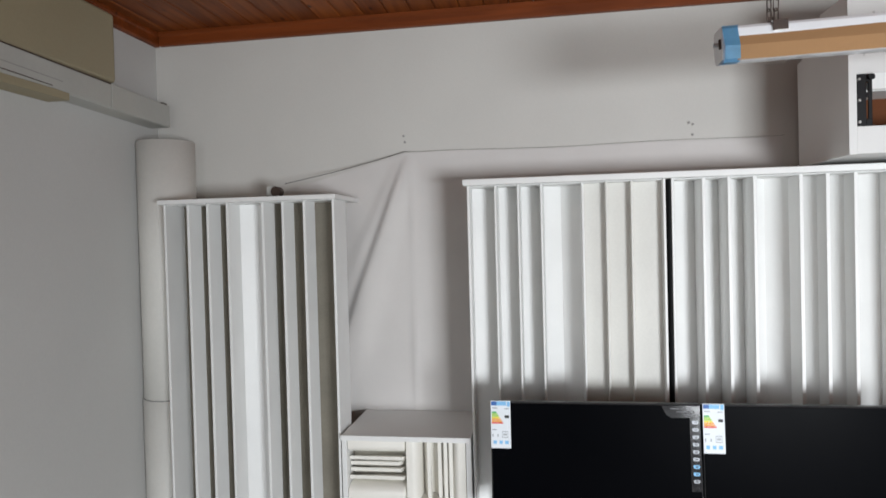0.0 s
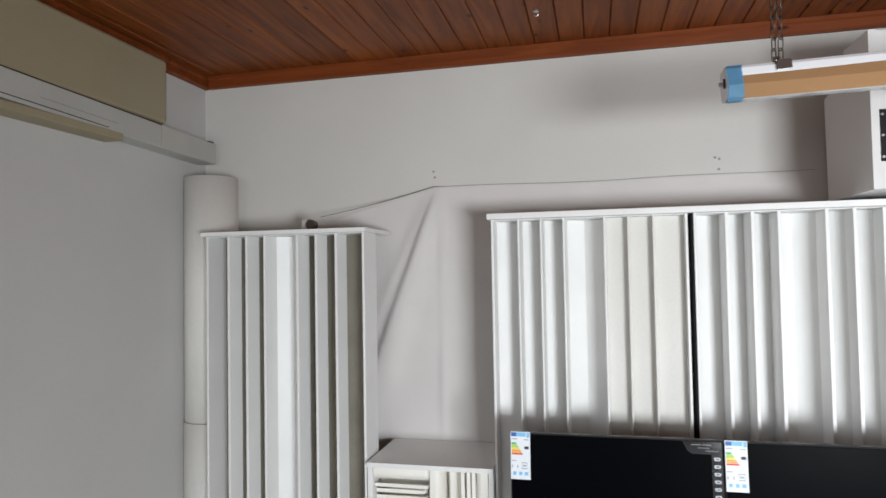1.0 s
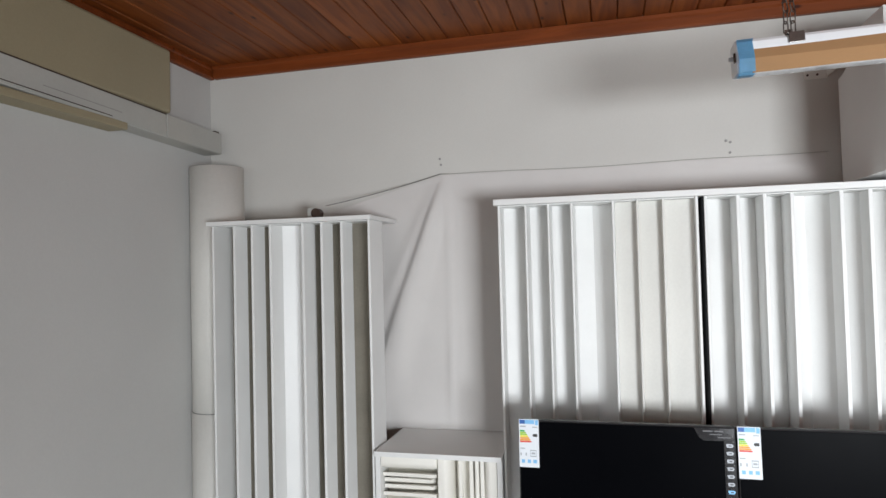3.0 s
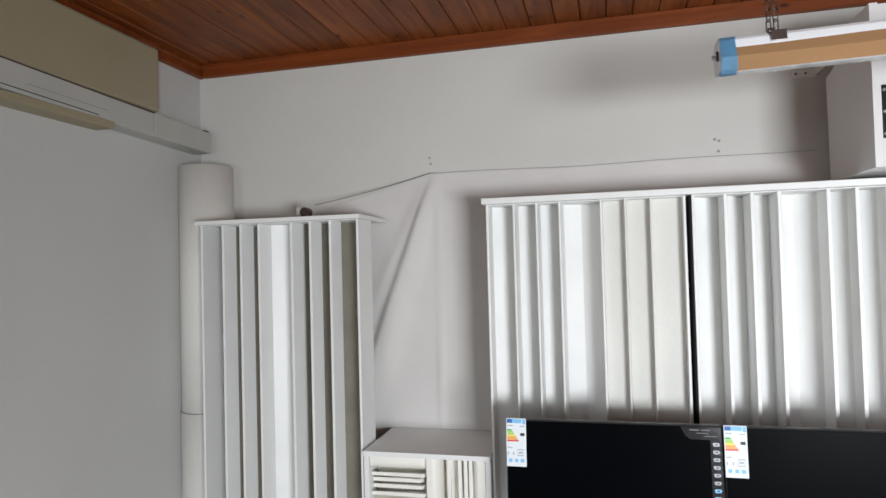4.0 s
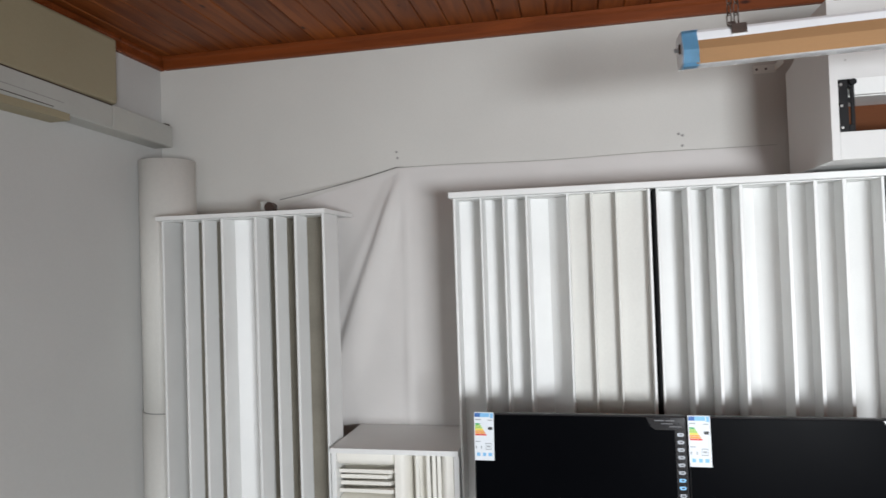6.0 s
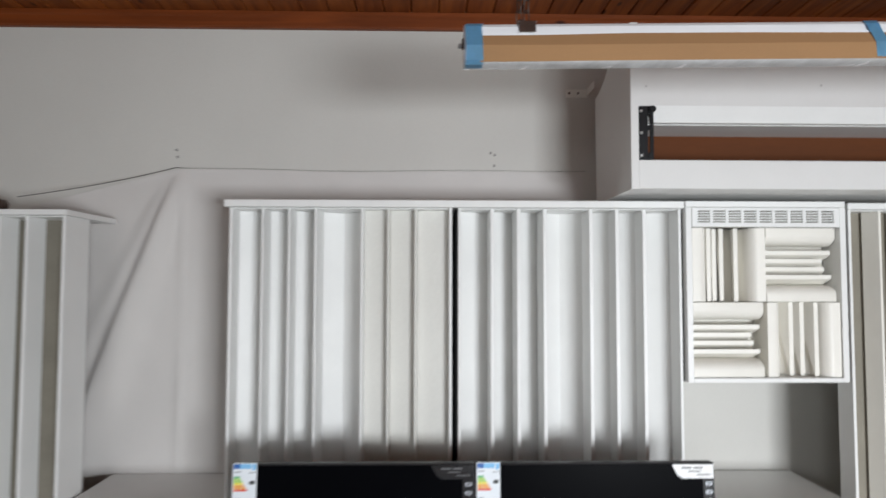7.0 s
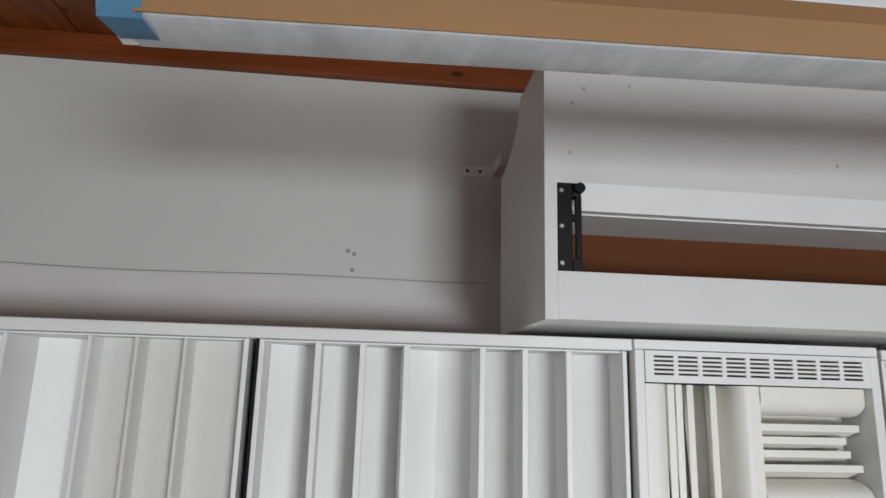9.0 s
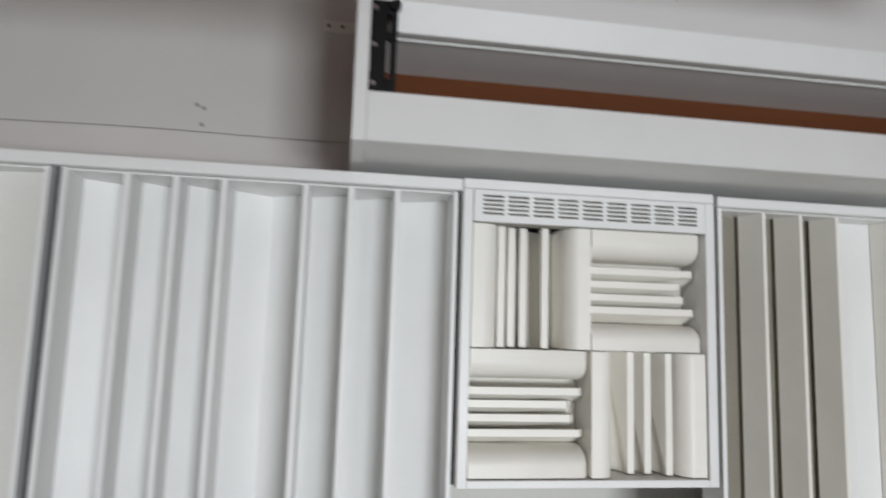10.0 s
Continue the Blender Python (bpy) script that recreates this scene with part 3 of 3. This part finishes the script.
# ---- overhead cabinet ----
CX0, CX1, CY = 0.918, 3.2, 1.990
cab = thing("overhead_cabinet", (CX0, CY, 1.885), "white melamine overhead cabinet with an open slot under its upper front", "cabinet")
CT = 2.302
curve_side = [(CY, 1.885), (2.322, 1.885), (2.326, 2.205)]
curve_side += [(2.326 - 0.17 * math.sin(a), 2.205 + (CT - 2.205) * (1 - math.cos(a)) ** 0.8) for a in [k * math.pi / 16 for k in range(1, 9)]]
curve_side += [(CY, CT)]
part("side_panel", prism(curve_side, CX0, CX0 + 0.019, "x"), M_CAB, cab)
part("side_panel", prism(curve_side, CX1, CX1 + 0.019, "x"), M_CAB, cab)
part("bottom_panel", box((CX0 + 0.0195, CY + 0.020, 1.888), (CX1 - 0.0005, 2.32, 1.904)), M_CAB, cab)
part("lower_front", box((CX0 + 0.0195, CY + 0.001, 1.886), (CX1 - 0.0005, CY + 0.0195, 1.957), 0.001), M_CAB, cab)
part("slot_lip", prism([(CY + 0.001, 2.0935), (CY + 0.030, 2.0935), (CY + 0.030, 2.055), (CY + 0.020, 2.055)], CX0 + 0.0575, CX1 - 0.0005, "x"), M_WHITE, cab)
part("upper_front", box((CX0 + 0.0195, CY + 0.010, 2.0945), (CX1 - 0.0005, CY + 0.029, CT), 0.001), M_CAB, cab)
part("top_panel", box((CX0 + 0.0195, CY + 0.0295, CT - 0.018), (CX1 - 0.0005, 2.17, CT - 0.001)), M_CAB, cab)
part("inner_shelf", box((CX0 + 0.0195, CY + 0.0305, 2.0575), (CX1 - 0.0005, CY + 0.1975, 2.074)), M_CAB, cab)
part("rail", box((CX0 + 0.0575, CY + 0.046, 2.0550), (CX1 - 0.0005, CY + 0.049, 2.0573)), M_WHITE, cab)
part("inner_board", box((CX0 + 0.0195, CY + 0.180, 1.9045), (CX1 - 0.0005, CY + 0.197, 2.0573)), M_BROWN, cab, "brown wooden board inside the slot")
part("inner_back", box((CX0 + 0.0195, CY + 0.198, 1.9045), (CX1 - 0.0005, CY + 0.207, 2.20)), M_CAB, cab)
for sx, sz in ((0.966, 2.226), (0.960, 2.144), (0.985, 2.252), (1.403, 2.150), (1.060, 2.262), (1.86, 2.15), (2.3, 2.15)):
    part("screw_cap", rod((sx, CY + 0.0095, sz), 0.0030, 0.002, "y", 10), M_CAP, cab)

br = thing("slotted_bracket", (0.937, CY, 1.957), "black slotted metal bracket with three screws beside the slot", "bracket")
bm = bmesh.new()
add_box(bm, (0.938, CY + 0.001, 1.958), (0.9605, CY + 0.006, 2.092), 0.001)
add_box(bm, (0.9605, CY + 0.001, 2.072), (0.975, CY + 0.006, 2.092), 0.001)
add_box(bm, (0.9605, CY + 0.001, 1.958), (0.975, CY + 0.006, 1.976), 0.001)
add_box(bm, (0.9655, CY + 0.001, 1.976), (0.975, CY + 0.006, 2.072), 0.001)
part("plate", bm, M_BLACK, br)
part("flange", box((0.9415, CY + 0.0065, 1.958), (0.945, CY + 0.06, 2.092), 0.001), M_BLACK, br)
part("pin", rod((0.971, CY - 0.001, 2.083), 0.008, 0.012, "y", 20), M_BLACK, br)
part("guide_bar", box((0.9605, CY + 0.001, 2.032), (0.9655, CY + 0.006, 2.044)), M_BLACK, br)
for sz in (1.968, 2.024, 2.079):
    part("screw", rod((0.9435, CY - 0.0005, sz), 0.0042, 0.004, "y", 14, 0.003), M_STEEL, br, "bright steel screw")

ang = thing("wall_bracket", (0.86, WALL_N, 2.25), "small cream metal bracket tying the cabinet to the wall", "bracket")
part("plate", box((0.850, WALL_N - 0.004, 2.236), (0.918, WALL_N, 2.262), 0.001), M_PIPE, ang)
part("arm", box((0.9145, 2.327, 2.240), (0.9175, WALL_N - 0.004, 2.262), 0.001), M_PIPE, ang)
for sx in (0.860, 0.888):
    part("screw", rod((sx, WALL_N - 0.005, 2.249), 0.0035, 0.003, "y", 12), M_DARKHOLE, ang)

# ---- hanging lamp ----
LX0, LX1 = 0.479, 1.76


def slim(bm):
    """The lamp's section, leaning a little."""
    for v in bm.verts:
        v.co.y, v.co.z = 1.497 + (v.co.y - 1.4805) * 0.85 + (v.co.z - 2.03) * 0.12, 2.0280 + (v.co.z - 2.018) * 0.90 + (v.co.x - 0.55) * 0.0190
    return bm


lampt = thing("hanging_lamp", (LX0, 1.52, 2.02), "white tube lamp with kraft cardboard and blue tape hung on chains", "lamp")
LZ = 2.018
part("housing", slim(prism([(1.486, LZ + 0.056), (1.488, LZ + 0.072), (1.494, LZ + 0.079), (1.548, LZ + 0.079), (1.554, LZ + 0.072), (1.556, LZ + 0.056)], LX0 + 0.012, LX1 - 0.012)), M_LAMP, lampt)
part("housing_rim", slim(prism([(1.4838, LZ + 0.052), (1.4838, LZ + 0.0575), (1.5582, LZ + 0.0575), (1.5582, LZ + 0.052)], LX0 + 0.012, LX1 - 0.012)), M_LAMP, lampt)
o = []
for k in range(9):
    a = math.pi * (1 + k / 8)
    o.append((1.521 + 0.035 * math.cos(a), LZ + 0.0045 + 0.003 * math.sin(a) + 0.004 * math.cos(a)))
cover = part("diffuser", slim(prism([(1.556, LZ + 0.0515)] + [(1.486, LZ + 0.0515)] + o, LX0 + 0.010, LX1 - 0.010)), M_DIFF, lampt, "frosted lower cover")
bm = bmesh.new()
rings = []
n = 60
for i in range(n + 1):
    x = LX0 + 0.026 + (LX1 - LX0 - 0.046) * i / n
    wave = 0.0012 * math.sin(x * 9) + 0.0010 * noise.noise((x * 6, 1, 4))
    crease = 0.030 + 0.0012 * noise.noise((x * 5, 7, 2))
    sec = [(1.4855, 0.0535 + wave), (1.4768, crease + 0.0012), (1.4772, crease - 0.0012), (1.4848, 0.0005 + 0.5 * wave), (1.4835, 0.0), (1.4752, crease), (1.4832, 0.0540 + wave)]
    rings.append([bm.verts.new((x, y, LZ + z)) for y, z in sec])
for a, b in zip(rings, rings[1:]):
    for k in range(7):
        bm.faces.new((a[k], a[(k + 1) % 7], b[(k + 1) % 7], b[k]))
bm.faces.new(rings[0]), bm.faces.new(rings[-1][::-1])
part("cardboard_strip", slim(bm), M_CARD, lampt, "creased brown kraft cardboard strip")
part("end_cap", slim(prism([(1.490, LZ + 0.004), (1.484, LZ + 0.02), (1.484, LZ + 0.066), (1.494, LZ + 0.0785), (1.548, LZ + 0.0785), (1.556, LZ + 0.066), (1.556, LZ + 0.02), (1.546, LZ + 0.004)], LX0, LX0 + 0.011)), M_LAMP, lampt)
part("end_cap", slim(prism([(1.490, LZ + 0.004), (1.484, LZ + 0.02), (1.484, LZ + 0.066), (1.494, LZ + 0.0785), (1.548, LZ + 0.0785), (1.556, LZ + 0.066), (1.556, LZ + 0.02), (1.546, LZ + 0.004)], LX1 - 0.011, LX1)), M_LAMP, lampt)
part("cable_gland", slim(rod((LX0 - 0.004, 1.520, LZ + 0.045), 0.005, 0.010, "x", 16)), M_GREY, lampt)
part("end_latch", slim(box((LX0 - 0.004, 1.494, LZ + 0.030), (LX0 - 0.0005, 1.502, LZ + 0.052), 0.001)), M_DARKHOLE, lampt)


def tape_band(xa, xb, lean=0.0, under=True):
    """Blue tape over the top edge, down the front and, where it reaches, under the lamp."""
    o = [(1.502, LZ + 0.0805), (1.492, LZ + 0.0805), (1.4835, LZ + 0.072), (1.4743, LZ + 0.031), (1.482, LZ + 0.003)]
    if under:
        o += [(1.490, LZ - 0.003), (1.520, LZ - 0.0005), (1.535, LZ + 0.0035)]
    bm = bmesh.new()
    rows = []
    for i, (y, z) in enumerate(o):
        dx = lean * (LZ + 0.08 - z) / 0.08 + 0.0012 * math.sin(i * 2.3)
        rows.append((bm.verts.new((xa + dx, y, z)), bm.verts.new((xb + dx + 0.001 * math.sin(i * 1.7), y, z))))
    for (a, b), (c, d) in zip(rows, rows[1:]):
        bm.faces.new((a, b, d, c))
    bmesh.ops.solidify(bm, geom=bm.faces[:], thickness=0.0009)
    return bm


part("tape", slim(tape_band(LX0 + 0.002, LX0 + 0.031)), M_TAPE, lampt, "strip of pale blue tape")
part("tape", slim(tape_band(1.174, 1.197, 0.012, under=False)), M_TAPE, lampt, "strip of pale blue tape")


def link_mesh():
    bm = bmesh.new()
    n, k, R, S, r = 16, 6, 0.0055, 0.0075, 0.0013
    rings = []
    for i in range(n):
        a = 2 * math.pi * i / n
        c = Vector((R * math.cos(a), 0, R * math.sin(a) + (S if math.sin(a) > 0 else -S)))
        nrm = Vector((math.cos(a), 0, math.sin(a)))
        rings.append([bm.verts.new(c + nrm * r * math.cos(b) + Vector((0, 1, 0)) * r * math.sin(b)) for b in [2 * math.pi * j / k for j in range(k)]])
    for i in range(n):
        p, q = rings[i], rings[(i + 1) % n]
        for j in range(k):
            bm.faces.new((p[j], p[(j + 1) % k], q[(j + 1) % k], q[j]))
    for f in bm.faces:
        f.smooth = True
    me = bpy.data.meshes.new("link")
    bm.to_mesh(me)
    bm.free()
    me.materials.append(M_CHAIN)
    return me


LINK = link_mesh()
for hx in (0.587, 1.64):
    clip = bmesh.new()
    add_box(clip, (hx - 0.014, 1.4815, LZ + 0.058), (hx + 0.014, 1.4832, LZ + 0.081), 0.0006)
    add_box(clip, (hx - 0.016, 1.4815, LZ + 0.0795), (hx + 0.016, 1.557, LZ + 0.0815), 0.0006)
    add_box(clip, (hx - 0.016, 1.5585, LZ + 0.052), (hx + 0.016, 1.560, LZ + 0.081), 0.0006)
    add_box(clip, (hx - 0.012, 1.518, LZ + 0.081), (hx + 0.002, 1.521, LZ + 0.099), 0.0006)
    cl = part("clip", slim(clip), M_CLIP, lampt, "dark steel spring clip")
    for strand in (-0.007, 0.007):
        z, i = LZ + 0.102, 0
        while z < CEIL - 0.005:
            ob = new("chain_link", LINK)
            ob.parent = cl
            ob.matrix_basis = pose(hx - 0.004 + strand * (1 - 0.3 * (z - LZ) / 0.48), 1.537, z, random.uniform(-6, 6), random.uniform(-5, 5), 90 * (i % 2) + random.uniform(15, 40))
            z += 0.0215
            i += 1
    hook = part("ceiling_hook", rod((hx - 0.004, 1.537, CEIL - 0.006), 0.006, 0.012, "z", 16), M_CHAIN, lampt)

hk = thing("ceiling_hook", (0.054, 2.096, CEIL), "small steel cup hook screwed into the pine ceiling", "hook")
part("base", rod((0.054, 2.096, CEIL - 0.003), 0.009, 0.006, "z", 18), M_STEEL, hk)
hookp = [(0.054 + 0.006 * math.sin(a), 2.096, CEIL - 0.014 + 0.006 * math.cos(a)) for a in [k * math.pi / 10 for k in range(0, 15)]]
bmh = bmesh.new()
for p, q in zip([(0.054, 2.096, CEIL - 0.004)] + hookp, hookp):
    d = Vector(q) - Vector(p)
    bmesh.ops.create_cone(bmh, cap_ends=True, segments=8, radius1=0.0015, radius2=0.0015, depth=d.length + 0.001, matrix=Matrix.Translation((Vector(p) + Vector(q)) / 2) @ d.to_track_quat("Z", "Y").to_matrix().to_4x4())
part("hook_wire", bmh, M_STEEL, hk)

# ---- monitors on the desk ----
desk = thing("desk", (0.5, 1.8, 0), "plain white desk under the monitors", "desk")
part("desktop", box((-0.25, 1.45, 0.72), (1.30, 2.09, 0.75), 0.004), M_WHITE, desk)
for lx in (-0.2, 1.25):
    for ly in (1.5, 2.04):
        part("leg", box((lx - 0.025, ly - 0.025, 0), (lx + 0.025, ly + 0.025, 0.7195), 0.003), M_WHITE, desk)


def energy_label(mon, x, z, y, w=0.0552, h=0.131):
    """White energy label with a blue head, seven coloured arrows and rows of grey print."""
    base = part("energy_label", box((x, y - 0.0008, z - h), (x + w, y, z), 0.0002), M_PAPER, mon, "white energy label with coloured arrows")
    yy = y - 0.0009
    t = 0.0004

    def bar(a, b, c, d, mat):
        part("printed_bar", prism([(x + a * w, z - c * h), (x + b * w, z - c * h), (x + b * w, z - d * h), (x + a * w, z - d * h)], yy - t, yy, "y"), mat, base)
    bar(0.03, 0.30, 0.015, 0.10, INK["blue"])
    bar(0.30, 0.78, 0.015, 0.10, INK["sky"])
    bar(0.82, 0.97, 0.015, 0.12, INK["sky"])
    bar(0.06, 0.34, 0.14, 0.165, M_GREY)
    bar(0.68, 0.92, 0.155, 0.175, M_GREY)
    for k, c in enumerate(("green", "lime", "lime", "yellow", "orange", "orange", "red")):
        z0 = z - h * (0.23 + k * 0.037)
        x1 = x + w * (0.26 + k * 0.055)
        o = [(x + 0.05 * w, z0), (x1, z0), (x1 + 0.003, z0 - 0.0021), (x1, z0 - 0.0042), (x + 0.05 * w, z0 - 0.0042)]
        part("printed_arrow", prism(o, yy - t, yy, "y"), INK[c], base)
    z0 = z - h * 0.335
    part("printed_arrow", prism([(x + 0.68 * w, z0), (x + 0.73 * w, z0 + 0.004), (x + 0.92 * w, z0 + 0.004), (x + 0.92 * w, z0 - 0.004), (x + 0.73 * w, z0 - 0.004)], yy - t, yy, "y"), INK["black"], base)
    for a, b, c, d in ((0.06, 0.30, 0.60, 0.62), (0.06, 0.12, 0.70, 0.76), (0.32, 0.38, 0.70, 0.76), (0.56, 0.86, 0.64, 0.66), (0.56, 0.58, 0.66, 0.76), (0.84, 0.86, 0.66, 0.76),
                       (0.56, 0.86, 0.76, 0.78), (0.62, 0.80, 0.69, 0.73)):
        bar(a, b, c, d, M_GREY)
    for a, b in ((0.12, 0.28), (0.42, 0.58), (0.70, 0.88)):
        bar(a, b, 0.84, 0.91, INK["sky"])
    return base


def monitor(x0, ztop, y, label, bright):
    w, h = 0.5642, 0.333
    e = thing("monitor", (x0 + w / 2, y + 0.1, 0.75), label, "monitor", "monitors on the desk")
    body = bmesh.new()
    add_box(body, (x0, y + 0.003, ztop - h), (x0 + w, y + 0.030, ztop), 0.004)
    part("body", body, M_PLASTIC, e)
    part("screen", box((x0 + 0.004, y, ztop - h + 0.018), (x0 + w - 0.004, y + 0.0028, ztop - 0.004), 0.0006), M_SCREEN, e)
    part("chin", box((x0 + 0.002, y - 0.001, ztop - h), (x0 + w - 0.002, y + 0.0029, ztop - h + 0.0175), 0.001), M_PLASTIC, e)
    part("housing", box((x0 + 0.12, y + 0.030, ztop - 0.26), (x0 + w - 0.12, y + 0.062, ztop - 0.06), 0.012, 3), M_PLASTIC, e)
    part("stand_neck", box((x0 + w / 2 - 0.03, y + 0.036, 0.758), (x0 + w / 2 + 0.03, y + 0.066, ztop - 0.13), 0.006), M_PLASTIC, e)
    part("stand_base", box((x0 + w / 2 - 0.12, y - 0.05, 0.7502), (x0 + w / 2 + 0.12, y + 0.12, 0.7598), 0.004), M_PLASTIC, e)
    energy_label(e, x0 + 0.001, ztop + 0.003, y - 0.0005)
    # slanted sticker in the upper corner, dark unless a reflection is coloured in, and a column of small pictograms
    xr = x0 + w - 0.004
    o = [(xr - 0.098, ztop - 0.004), (xr, ztop - 0.004), (xr, ztop - 0.036), (xr - 0.074, ztop - 0.036), (xr - 0.086, ztop - 0.028)]
    st = part("corner_sticker", prism(o, y - 0.0008, y - 0.0002, "y"), M_GLARE_TONE if bright else M_GLOSS, e, "foil corner sticker, its reflection put in as pale colour" if bright else "glossy dark slanted corner sticker")
    for a, b, c, d in ((0.076, 0.052, 0.010, 0.0135), (0.048, 0.026, 0.010, 0.0135), (0.060, 0.030, 0.0185, 0.021), (0.040, 0.008, 0.026, 0.0285)):
        part("printed_bar", prism([(xr - a, ztop - c), (xr - b, ztop - c), (xr - b, ztop - d), (xr - a, ztop - d)], y - 0.0014, y - 0.0010, "y"), M_DIM, st)
    o = [(xr - 0.026, ztop - 0.0365), (xr, ztop - 0.0365), (xr, ztop - 0.23), (xr - 0.026, ztop - 0.23)]
    col = part("pictogram_strip", prism(o, y - 0.0008, y - 0.0002, "y"), M_GLOSS, e, "glossy dark strip of pictograms")
    for k in range(9):
        z = ztop - 0.043 - k * 0.0195
        mat = M_SILVER if k not in (6, 7) else INK["sky"]
        part("pictogram", prism([(xr - 0.021, z - 0.001), (xr - 0.017, z), (xr - 0.006, z), (xr - 0.003, z - 0.004), (xr - 0.006, z - 0.009), (xr - 0.019, z - 0.009)], y - 0.0013, y - 0.0010, "y"), mat, col)
        part("pictogram_line", prism([(xr - 0.015, z - 0.003), (xr - 0.008, z - 0.003), (xr - 0.008, z - 0.006), (xr - 0.015, z - 0.006)], y - 0.0016, y - 0.0014, "y"), INK["black"], col)
    # the screen leans back on its stand
    top = Matrix.Translation((0, y, ztop))
    lean = top @ Matrix.Rotation(radians(-4), 4, "X") @ top.inverted()
    for ob in e.children_recursive:
        if not ob.name.startswith("stand"):
            ob.data.transform(lean)
    return e


M_GLOSS = material("glossy_black_film", (0.02, 0.02, 0.022), 0.12, vary=0.05, scale=20, fine=200, bump=0.01, coat=0.5)
monitor(-0.0347, 1.2309, 1.960, "black thin-bezel monitor with energy label and pictogram stickers", False)
monitor(0.5315, 1.2309, 1.958, "black thin-bezel monitor with a reflection coloured into its corner sticker", True)
